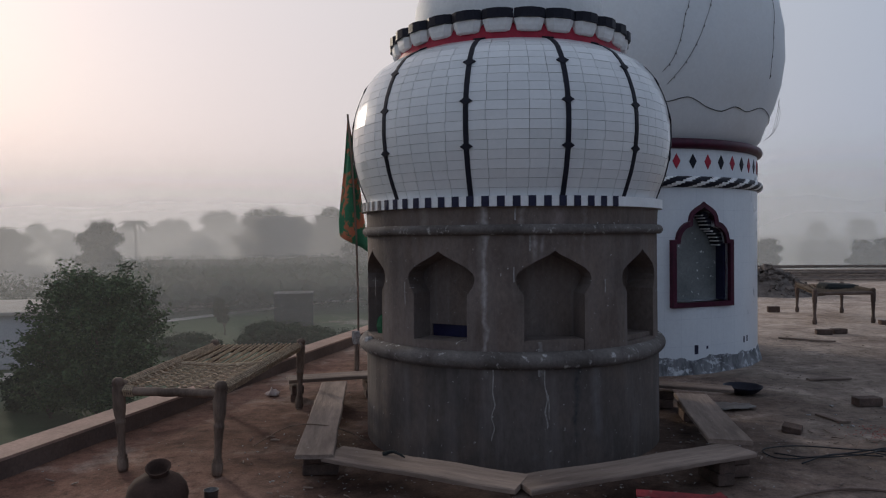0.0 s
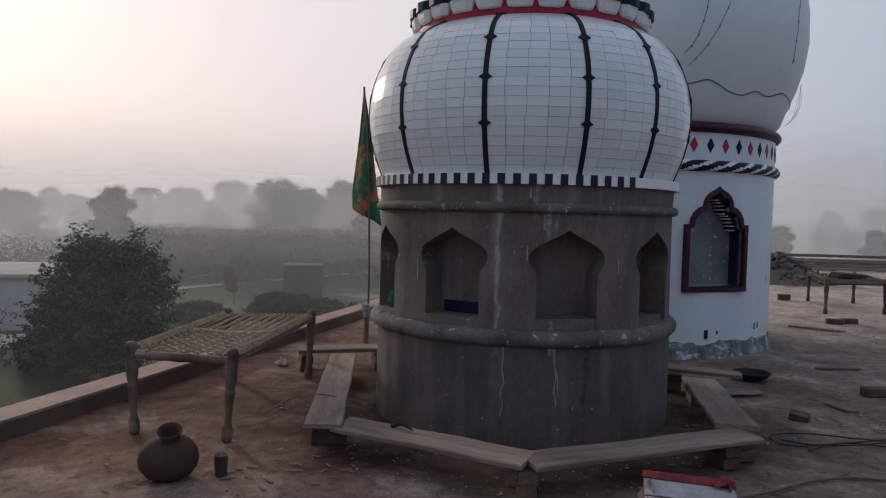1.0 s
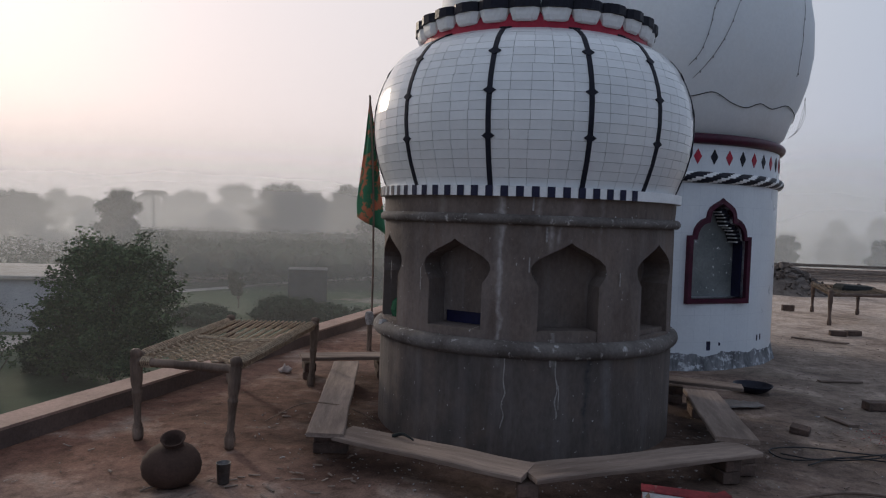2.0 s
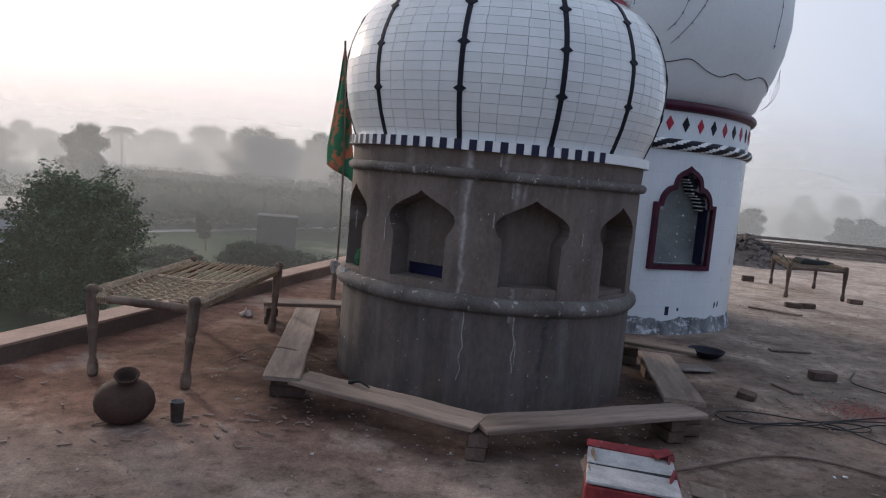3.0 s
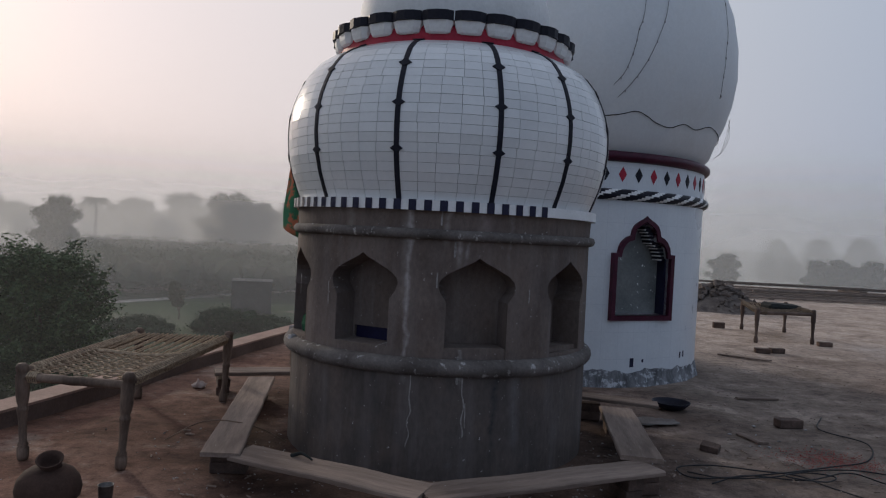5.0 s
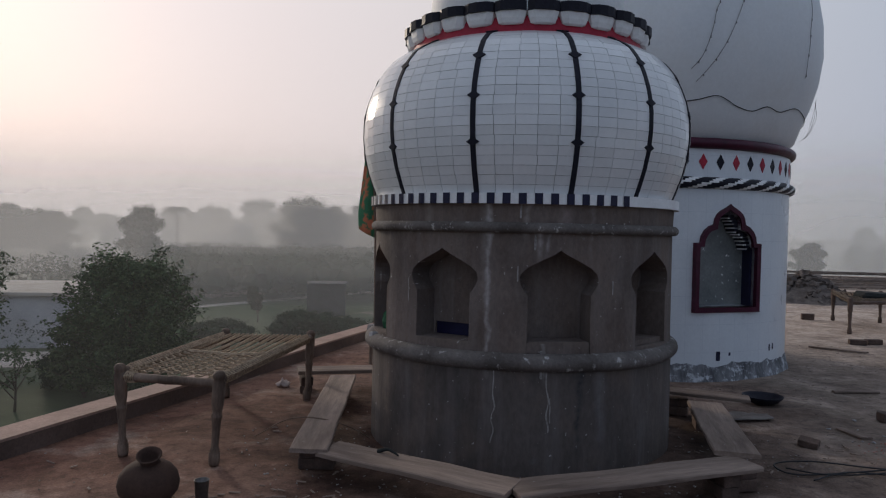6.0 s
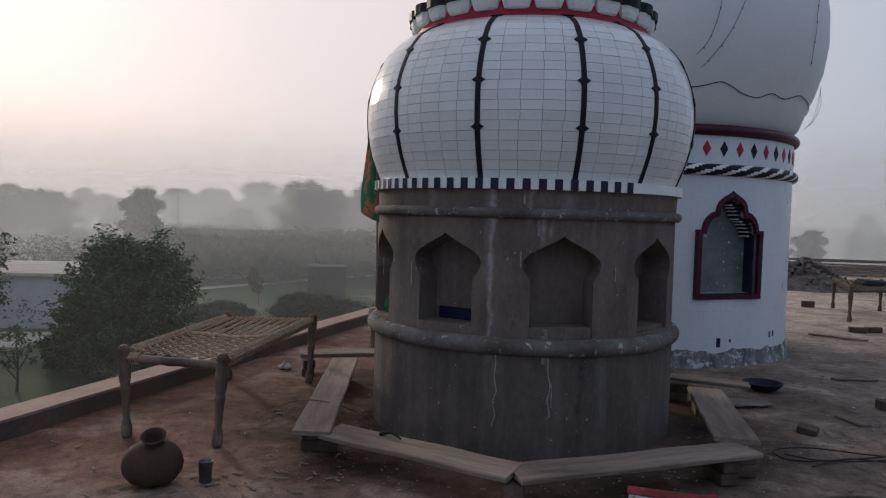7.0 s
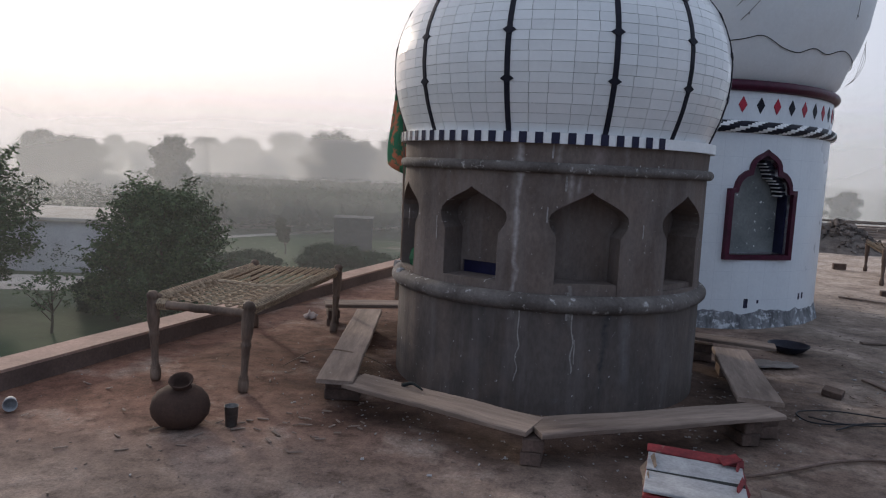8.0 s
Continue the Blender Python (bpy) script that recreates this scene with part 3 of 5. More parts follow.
def dome_point(profile, s, azimuth, lift=0.0):
    r0, z0 = along_dome(profile, max(s - 0.01, 0))
    r1, z1 = along_dome(profile, min(s + 0.01, 1))
    r, z = along_dome(profile, s)
    n = Vector((z1 - z0, -(r1 - r0))).normalized()
    a = radians(azimuth)
    r, z = r + lift * n.x, z + lift * n.y
    return Vector((r * math.sin(a), -r * math.cos(a), z))


RIBS = [-44.0, -13.2, 17.3, 42.6, 73, 103, 133, 163, 193, 223, 253, 283]


def build_small_tower():
    tower = thing("domed_tower", "small raw cement tower with niches under a white tiled dome", "tower", (*TC, 0))
    # Body with niches cut in; a low hatch opens at the back of one niche.
    body = revolve([(0.0, -0.03), (WALL_R + 0.006, -0.03), (WALL_R + 0.004, 0.66), (WALL_R - 0.004, 0.76), (WALL_R - 0.008, 1.55), (WALL_R, 1.725), (0.0, 1.725)], 144)
    weld(body)
    outline = [(s, z) for s, z in NICHE_HALF] + [(-s, z) for s, z in NICHE_HALF[:0:-1]]
    cut = bmesh.new()
    for k, az in enumerate(NICHES):
        shape = [(s, z + ({1: 0.035, 2: -0.035}.get(k, 0) if z < 0.9 else 0)) for s, z in outline]
        prism(shape, 0.90, 1.5, az, cut)
    cut2 = prism([(-0.19, 0.62), (0.155, 0.62), (0.155, 0.917), (-0.19, 0.917)], 0.15, 0.902, NICHES[1])
    wall = carve(carve(body, cut), cut2)
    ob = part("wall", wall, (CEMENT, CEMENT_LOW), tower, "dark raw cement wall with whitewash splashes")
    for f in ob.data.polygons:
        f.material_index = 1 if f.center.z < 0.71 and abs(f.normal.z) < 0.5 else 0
    part("niche_ledge", prism([(-0.204, 0.766), (0.204, 0.766), (0.204, 0.846), (0.19, 0.852), (-0.19, 0.85), (-0.204, 0.842)], 0.902, WALL_R - 0.03, NICHES[2]), CEMENT, tower, "cement ledge in the foot of a niche")
    part("niche_ledge", prism([(-0.204, 0.802), (0.204, 0.802), (0.204, 0.832), (-0.204, 0.835)], 0.902, WALL_R - 0.05, NICHES[3]), CEMENT, tower, "cement ledge in the foot of a niche")
    part("hatch_panel", prism([(-0.188, 0.63), (0.153, 0.63), (0.153, 0.916), (-0.188, 0.916)], 0.870, 0.885, NICHES[1]), HATCH_BLUE, tower, "deep blue panel behind the hatch")
    part("string_course", weld(revolve(ring_profile(WALL_R + 0.002, 1.572, 0.034), 128, wobble=0.01)), COURSE, tower, smooth=True)
    part("string_course", weld(revolve(ring_profile(WALL_R + 0.002, 0.722, 0.058), 128, wobble=0.014)), COURSE, tower, smooth=True)
    # Checkered cornice.
    part("cornice", weld(revolve([(1.0, 1.722), (1.172, 1.722), (1.172, 1.787), (1.0, 1.787)], 144)), WHITE, tower, "white cornice band")
    step = 4.91
    me = None
    for k in range(-30, 18):
        az = 36.2 - step * (17 - k)
        if me is None:
            b = bmesh.new()
            b = revolve([(1.165, 1.721), (1.176, 1.721), (1.176, 1.789), (1.165, 1.789)], 2, -step / 4, step / 4, b)
            ob = part("check_tile", b, NAVY, tower)
            me = ob.data
        else:
            ob = shared("check_tile", me, tower)
        ob.matrix_basis = pose(0, 0, 0, 0, 0, az)
    # Dome core, then tiles sector by sector.
    core = [(r - 0.012, z) for r, z in DOME_PROFILE]
    shell = part("dome_shell", weld(revolve(core, 144)), GROUT, tower, "grey grout showing between the tiles", smooth=True)
    rows = 20
    rest = bmesh.new()
    rng = random.Random(4)
    for i, rib in enumerate(RIBS):
        span = (RIBS[(i + 1) % len(RIBS)] - rib) % 360
        near = rib > -60 and rib < 30
        cols = 5 if span > 27 else 4
        lines = [(k + rng.uniform(-0.13, 0.13)) / cols for k in range(1, cols)]
        for r in range(rows):
            s0, s1 = r / rows, (r + 1) / rows
            if r in (6, 13):
                lines = [f + rng.uniform(-0.022, 0.022) for f in lines]
            n = cols if r < 18 else cols - 1
            edges = [0] + [f + rng.uniform(-0.006, 0.006) for f in (lines if r < 18 else lines[:-1])] + [1]
            for k in range(n):
                a0, a1 = rib + span * edges[k], rib + span * edges[k + 1]
                g_a, g_s = 0.06, 0.0008
                dz = rng.uniform(-0.0006, 0.0006)
                b = bmesh.new() if near else rest
                top = []
                for s in (s0 + g_s, (s0 + s1) / 2, s1 - g_s):
                    for m in range(3):
                        a = a0 + g_a + (a1 - a0 - 2 * g_a) * m / 2
                        top.append(b.verts.new(dome_point(DOME_PROFILE, s, a, dz)))
                grid = [[top[3 * y + x] for x in range(3)] for y in range(3)]
                for y in range(2):
                    for x in range(2):
                        f = b.faces.new((grid[y][x], grid[y][x + 1], grid[y + 1][x + 1], grid[y + 1][x]))
                        f.smooth = True
                loop = [grid[0][0], grid[0][1], grid[0][2], grid[1][2], grid[2][2], grid[2][1], grid[2][0], grid[1][0]]
                inner = []
                for v in loop:
                    w = Vector((v.co.x, v.co.y, 0)).normalized() * -0.012
                    inner.append((b.verts.new(v.co), b.verts.new(v.co + w)))
                for x in range(8):
                    b.faces.new((inner[x][0], inner[x][1], inner[(x + 1) % 8][1], inner[(x + 1) % 8][0]))
                if near:
                    part("tile", b, TILE, shell)
    tagged(part("tiles_behind", rest, TILE, shell), kind="stuff")
    # Black ribs with diamonds.
    for rib in RIBS:
        b = bmesh.new()
        rows_ = []
        for q in range(25):
            s = q / 24
            r = along_dome(DOME_PROFILE, s)[0]
            da = math.degrees(0.017 / r)
            rows_.append([b.verts.new(dome_point(DOME_PROFILE, s, rib + e, l)) for e, l in ((-da, -0.01), (-da, 0.006), (da, 0.006), (da, -0.01))])
        for p, q in zip(rows_, rows_[1:]):
            for k in range(3):
                b.faces.new((p[k], p[k + 1], q[k + 1], q[k]))
        strip = part("rib", b, BLACK, tower, "black tile rib")
        for z in (2.103, 2.392, 2.66, 2.88):
            s = fraction_at(DOME_PROFILE, z)
            r = along_dome(DOME_PROFILE, s)[0]
            b = bmesh.new()
            w, h = math.degrees(0.043 / r), 0.024
            pts = [(s - h, 0), (s, w), (s + h, 0), (s, -w)]
            up = [b.verts.new(dome_point(DOME_PROFILE, min(max(p, 0), 1), rib + e, 0.010)) for p, e in pts]
            dn = [b.verts.new(dome_point(DOME_PROFILE, min(max(p, 0), 1), rib + e, -0.01)) for p, e in pts]
            b.faces.new(up)
            for k in range(4):
                b.faces.new((up[k], dn[k], dn[(k + 1) % 4], up[(k + 1) % 4]))
            part("diamond", b, BLACK, strip)
    # Crown: red band, petals with black slabs, and the white cap.
    part("red_band", weld(revolve([(0.70, 2.85), (0.888, 2.862), (0.884, 2.885), (0.866, 2.965), (0.80, 3.03), (0.70, 3.03)], 96)), RED, tower, "bright red band")
    n = 26
    petal = slab = None
    for k in range(n):
        m = pose(0, 0, 0, 0, 0, 360 / n * k - 5)
        if petal is None:
            b = bmesh.new()
            lev = []
            for z, w, r1 in ((2.914, 0.070, 0.888), (2.924, 0.082, 0.906), (2.952, 0.091, 0.918), (2.998, 0.104, 0.924)):
                lev.append([b.verts.new(p) for p in ((-w, -0.76, z), (-w, -r1 + 0.03, z), (-w * 0.6, -r1, z), (w * 0.6, -r1, z), (w, -r1 + 0.03, z), (w, -0.76, z))])
            for p, q in zip(lev, lev[1:]):
                for j in range(6):
                    b.faces.new((p[j], p[(j + 1) % 6], q[(j + 1) % 6], q[j]))
            b.faces.new(lev[0][::-1])
            b.faces.new(lev[-1])
            ob = part("petal", b, WHITE, tower, "white plaster petal")
            petal = ob.data
            ob.matrix_basis = m
            b = bmesh.new()
            arc = [(-0.080, -0.70), (-0.107, -0.905), (-0.065, -0.933), (0, -0.946), (0.065, -0.933), (0.107, -0.905), (0.080, -0.70)]
            lo = [b.verts.new((x, y, 2.999)) for x, y in arc]
            hi = [b.verts.new((x * 0.99, y, 3.062)) for x, y in arc]
            for j in range(7):
                b.faces.new((lo[j], lo[(j + 1) % 7], hi[(j + 1) % 7], hi[j]))
            b.faces.new(lo[::-1])
            b.faces.new(hi)
            ob = part("petal_slab", b, BLACK, tower)
            slab = ob.data
            ob.matrix_basis = m
        else:
            shared("petal", petal, tower, m)
            shared("petal_slab", slab, tower, m)
    cap = [(0.72, 3.04), (0.745, 3.15), (0.735, 3.30), (0.68, 3.48), (0.56, 3.66), (0.38, 3.80), (0.20, 3.92), (0.09, 4.05), (0.05, 4.2), (0.0, 4.28)]
    part("cap", weld(revolve(cap, 64)), WHITE, tower, "white plaster cap", smooth=True)
    # Whitewash runs down the wall.
    for az, z0, z1, w, wav in ((-6.2, 0.67, 0.20, 0.005, 0.02), (10.6, 0.67, 0.28, 0.006, 0.014), (8.8, 0.80, 0.62, 0.010, 0.003), (12.2, 0.5, 0.34, 0.004, 0.01), (1.6, 1.72, 1.63, 0.006, 0.004), (6.2, 1.53, 1.43, 0.008, 0.004), (33, 1.24, 1.15, 0.005, 0.002), (-39.5, 1.22, 1.06, 0.005, 0.004), (0.9, 1.33, 1.23, 0.005, 0.002), (-60, 1.24, 1.1, 0.004, 0.004)):
        b = bmesh.new()
        prev = None
        n = 20
        for q in range(n + 1):
            z = z0 + (z1 - z0) * q / n
            off = wav * noise.noise((az, z * 9, 1)) * 2
            ww = w * (0.8 + 0.5 * noise.noise((az + 5, z * 14, 2))) * (0.45 if q == n else 1)
            r = WALL_R + (0.0075 if z < 0.66 else 0.003)
            cur = [b.verts.new(on_ring((0, 0), r, az + math.degrees((off + e * ww) / r), z)) for e in (-1, 1)]
            if prev:
                b.faces.new((prev[0], prev[1], cur[1], cur[0]))
            prev = cur
        part("whitewash_run", b, DRIP, tower, "pale dried whitewash run")
    return tower


build_small_tower()

# ---- white tower with the large dome ----
WC, WR = (1.572, 9.971), 1.913
BIG_DOME = [(1.86, 2.585), (1.95, 2.68), (2.02, 2.88), (2.105, 3.08), (2.185, 3.345), (2.23, 3.66), (2.22, 4.02), (2.155, 4.38), (2.03, 4.72), (1.84, 5.05), (1.58, 5.36), (1.27, 5.64), (0.93, 5.9), (0.6, 6.15), (0.33, 6.42), (0.16, 6.75), (0.0, 7.1)]
STRINGS = [[(19.5, 4.9), (17.6, 4.4), (15.9, 3.95), (14.8, 3.83), (14.1, 3.68), (13.1, 3.51), (11.6, 3.36), (9.1, 3.24)], [(28.0, 4.9), (25.5, 4.45), (22.9, 4.0), (20.3, 3.72), (17.8, 3.49), (14.4, 3.28), (10.9, 3.12)], [(54, 4.8), (51.4, 4.05), (50.1, 3.79), (50.1, 3.54), (51.0, 3.29)]]
WIRE = [(-12, 2.97), (2, 2.92), (11.6, 2.95), (17.6, 3.0), (21.8, 2.96), (25.3, 2.91), (31.3, 2.88), (36.9, 2.94), (43.6, 2.91), (52.0, 2.98), (63.0, 2.95), (80, 2.9), (110, 2.96)]
WIN_AZ = 27.0
WIN_OUT = [(0.0, 1.893), (0.045, 1.862), (0.12, 1.822), (0.168, 1.785), (0.195, 1.735), (0.208, 1.672), (0.262, 1.652), (0.315, 1.605), (0.348, 1.545), (0.362, 1.475), (0.425, 1.472), (0.425, 0.73)]


def plinth_shape():
    """A rough cement foot whose upper edge runs unevenly under the whitewash."""
    b = bmesh.new()
    rings = []
    n = 220
    for i in range(n):
        a = 2 * math.pi * i / n
        p = Vector((math.sin(a), -math.cos(a), 0))
        edge = 0.165 + 0.03 * noise.noise(p * 4.5) + 0.035 * noise.noise(p * 21)
        bulge = 0.018 * noise.noise(p * 9 + Vector((0, 0, 3)))
        rings.append([b.verts.new(p * r + Vector((0, 0, z))) for r, z in ((WR - 0.3, -0.03), (WR + 0.05 + bulge, -0.03), (WR + 0.03 + bulge, 0.05), (WR + 0.014 + bulge * 0.3, edge * 0.7), (WR + 0.005, edge), (WR - 0.06, edge))])
    for p, q in zip(rings, rings[1:] + rings[:1]):
        for k in range(5):
            b.faces.new((p[k], q[k], q[k + 1], p[k + 1]))
    return b


def build_white_tower():
    tower = thing("white_tower", "white round tower with a large bulbous dome", "tower", (*WC, 0))
    body = weld(revolve([(0, 0.10), (WR, 0.10), (WR, 2.5), (0, 2.5)], 160))
    hole = [(0.0, 1.83), (0.05, 1.80), (0.10, 1.772), (0.135, 1.74), (0.152, 1.69), (0.16, 1.62), (0.235, 1.60), (0.285, 1.555), (0.312, 1.50), (0.325, 1.43), (0.375, 1.43), (0.375, 0.785)]
    outline = hole + [(-s, z) for s, z in hole[:0:-1]]
    wall = carve(body, prism(outline, 1.55, 2.3, WIN_AZ))
    part("wall", wall, WHITE_TILED, tower, "white glazed wall with faint tile joints")
    part("plinth", plinth_shape(), ROUGH_BASE, tower, "whitewash-splashed cement plinth")
    window = tagged(new("window"), "maroon framed multifoil window")
    window.parent = tower
    # Maroon frame, proud of the wall.
    full = WIN_OUT + [(-s, z) for s, z in WIN_OUT[:0:-1]]
    solid = prism(full, WR - 0.12, WR + 0.012, WIN_AZ)
    ring = carve(solid, prism(outline, WR - 0.3, WR + 0.3, WIN_AZ))
    part("window_frame", ring, MAROON, window)
    a = radians(WIN_AZ)
    out, side = Vector((math.sin(a), -math.cos(a), 0)), Vector((math.cos(a), math.sin(a), 0))
    part("pane", prism([(-0.37, 0.79), (0.37, 0.79), (0.37, 1.43), (0.16, 1.66), (0, 1.82), (-0.16, 1.66), (-0.37, 1.43)], 1.70, 1.715, WIN_AZ), PANE, window, "dusty paint-spattered pane")
    part("reveal", prism([(0.352, 0.79), (0.374, 0.79), (0.374, 1.42), (0.352, 1.42)], 1.718, 1.84, WIN_AZ), NAVY, window, "dark blue reveal")
    # Stepped black and white blocks along the right of the arch.
    steps = [(0.06, 1.765), (0.09, 1.735), (0.115, 1.70), (0.13, 1.66), (0.15, 1.615), (0.20, 1.59), (0.235, 1.56), (0.265, 1.52), (0.285, 1.48), (0.30, 1.435)]
    for sgn in (1,):
        for k, (s, z) in enumerate(steps):
            c = out * 1.79 + side * (s * sgn) + Vector((0, 0, z))
            m = Matrix.Translation(c) @ pose(0, 0, 0, 0, 0, WIN_AZ)
            part("arch_block", box(0.075, 0.14, 0.030, m), BLACK, window)
            part("arch_block", box(0.030, 0.12, 0.016, m @ pose(-0.020 * sgn, 0, -0.022)), WHITE, window)
    # Bands.
    def rope(i, j):
        return 0 if (i - 2 * j) % 14 < 5 else 1
    part("rope_band", revolve(ring_profile(WR + 0.002, 2.108, 0.062, 20), 560, mat_of=rope), (WHITE, BLACK), tower, "black and white stepped rope moulding")
    part("maroon_band", weld(revolve(ring_profile(WR + 0.005, 2.525, 0.058, 14), 128)), MAROON, tower, "maroon round moulding", smooth=True)
    for k in range(-12, 48):
        az = 16.68 + 6.0886 * k
        if az > 16.68 + 345:
            continue
        b = prism([(0, 2.415), (0.047, 2.332), (0, 2.249), (-0.047, 2.332)], WR - 0.02, WR + 0.006, az)
        part("diamond", b, RED if k % 2 == 0 else BLACK, tower)
    part("dome", weld(revolve(BIG_DOME, 128)), DOME, tower, "large white plastered bulbous dome", smooth=True)
    # Strings of small lights draped on the dome.
    for marks in STRINGS:
        pts = [dome_point(BIG_DOME, fraction_at(BIG_DOME, p.y), p.x, 0.01) for p in smooth_line([Vector((az, z, 0)) for az, z in marks], 6)]
        string = part("light_string", tube(pts, 0.0026, 4), STEEL, tower, "string of small lights")
        for p in pts[3::5]:
            part("bulb", tube([p, p + Vector((0.0, -0.010, -0.022))], 0.006, 5), STEEL, string)
    pts = [dome_point(BIG_DOME, fraction_at(BIG_DOME, p.y), p.x, 0.01) for p in smooth_line([Vector((az, z, 0)) for az, z in WIRE], 6)]
    part("wire", tube(pts, 0.0048, 4), CABLE, tower, "thin dark wire looped round the dome")
    # Loose wire tangle hanging off the dome's flank.
    for k in range(3):
        pts = smooth_line([on_ring((0, 0), 2.17, 74 + 2 * k, 3.2), on_ring((0, 0), 2.14 + 0.02 * k, 76, 3.0), on_ring((0, 0), 2.09 + 0.01 * k, 77 - k, 2.8), on_ring((0, 0), 2.0, 75, 2.7)])
        part("loose_wire", tube(pts, 0.002, 4), STEEL, tower)
    # Weep holes low on the wall: solid dark blocks stand for the shaded hollows.
    for az, z, w, h in ((24.0, 0.262, 0.05, 0.10), (28.5, 0.28, 0.025, 0.035), (49, 0.31, 0.03, 0.07), (51.5, 0.315, 0.03, 0.07)):
        part("weep_hole_shade", prism([(-w / 2, z - h / 2), (w / 2, z - h / 2), (w / 2, z + h / 2), (-w / 2, z + h / 2)], WR - 0.05, WR + 0.002, az), NAVY, tower, "small dark block for the shade in a weep hole")


def tiled_white():
    m = surface("white_tiled_wall", (0.57, 0.60, 0.64), (0.66, 0.69, 0.72), 0.3, 1.2, 30, 0.03, grainy=0.15)
    t = m.node_tree
    bsdf = t.nodes["Principled BSDF"]
    coord = t.nodes.new("ShaderNodeTexCoord")
    sep = t.nodes.new("ShaderNodeSeparateXYZ")
    t.links.new(coord.outputs["Object"], sep.inputs[0])
    ang = t.nodes.new("ShaderNodeMath")
    ang.operation = "ARCTAN2"
    t.links.new(sep.outputs["X"], ang.inputs[0])
    t.links.new(sep.outputs["Y"], ang.inputs[1])
    comb = t.nodes.new("ShaderNodeCombineXYZ")
    arc = t.nodes.new("ShaderNodeMath")
    arc.operation = "MULTIPLY"
    arc.inputs[1].default_value = WR
    t.links.new(ang.outputs[0], arc.inputs[0])
    t.links.new(arc.outputs[0], comb.inputs["X"])
    t.links.new(sep.outputs["Z"], comb.inputs["Y"])
    brick = t.nodes.new("ShaderNodeTexBrick")
    brick.offset = 0.0
    for key, v in (("Scale", 1.0), ("Mortar Size", 0.0022), ("Brick Width", 0.2), ("Row Height", 0.3), ("Mortar Smooth", 0.2)):
        brick.inputs[key].default_value = v
    brick.inputs["Color1"].default_value = brick.inputs["Color2"].default_value = (1, 1, 1, 1)
    brick.inputs["Mortar"].default_value = (0.86, 0.87, 0.89, 1)
    t.links.new(comb.outputs[0], brick.inputs["Vector"])
    mul = t.nodes.new("ShaderNodeMix")
    mul.data_type, mul.blend_type = "RGBA", "MULTIPLY"
    mul.inputs["Factor"].default_value = 1.0
    old = bsdf.inputs["Base Color"].links[0].from_socket
    t.links.new(old, mul.inputs["A"])
    t.links.new(brick.outputs["Color"], mul.inputs["B"])
    t.links.new(mul.outputs["Result"], bsdf.inputs["Base Color"])
    return m


WHITE_TILED = tiled_white()
build_white_tower()


# ---- boards on bricks round the grey tower ----
def brick_mesh(name="brick"):
    bm = box(0.228, 0.112, 0.074, Matrix(), 0.006)
    me = bpy.data.meshes.new(name)
    bm.to_mesh(me)
    bm.free()
    me.materials.append(BRICK)
    return me


BRICK_MESH = brick_mesh()


def brick(at, turn=0, label="loose weathered red brick on the roof", on_edge=False, group=""):
    ob = new("brick", BRICK_MESH)
    ob.matrix_basis = pose(*at, 90 if on_edge else 0, 0, turn)
    return tagged(ob, label, "brick", group)


def board(a, b, width, thick, z0, z1=None, seed=0, label="", ragged=True):
    """A weathered board whose centre line runs from a to b, with its underside at z0 (z1 at the far end)."""
    a, b = Vector((*a, z0)), Vector((*b, z0 if z1 is None else z1))
    d = b - a
    length = d.length
    bm = bmesh.new()
    n = 30
    rng = random.Random(seed)
    rings = []
    for i in range(n + 1):
        f = i / n
        w = width / 2 * (1 + 0.05 * noise.noise((f * 5, seed, 0)) + 0.035 * noise.noise((f * 31, seed, 9)))
        up = 0.004 * noise.noise((f * 4, seed, 5)) + 0.002 * noise.noise((f * 23, seed, 6))
        sh = 0.012 * noise.noise((f * 3, seed, 3))
        jag = rng.uniform(-0.02, 0.02) if i in (0, n) and ragged else 0
        rings.append([bm.verts.new((x + sh, f * length + jag * (1 if x > 0 else -0.6), z)) for x, z in ((-w, 0.003), (-w + 0.004, 0), (w - 0.004, 0), (w, 0.003), (w, thick - 0.006 + up), (w - 0.008, thick + up), (-w + 0.008, thick + up), (-w, thick - 0.006 + up))])
    for p, q in zip(rings, rings[1:]):
        for k in range(8):
            bm.faces.new((p[k], p[(k + 1) % 8], q[(k + 1) % 8], q[k]))
    bm.faces.new(rings[0])
    bm.faces.new(rings[-1][::-1])
    ob = part("board", bm, PLANK)
    x = Vector((d.y, -d.x, 0)).normalized()
    y = d.normalized()
    z = x.cross(y)
    m = Matrix((x, y, z)).transposed().to_4x4()
    m.translation = a
    ob.matrix_basis = m
    return tagged(ob, label or "grey weathered wooden board laid on bricks", "board", "boards round the tower")


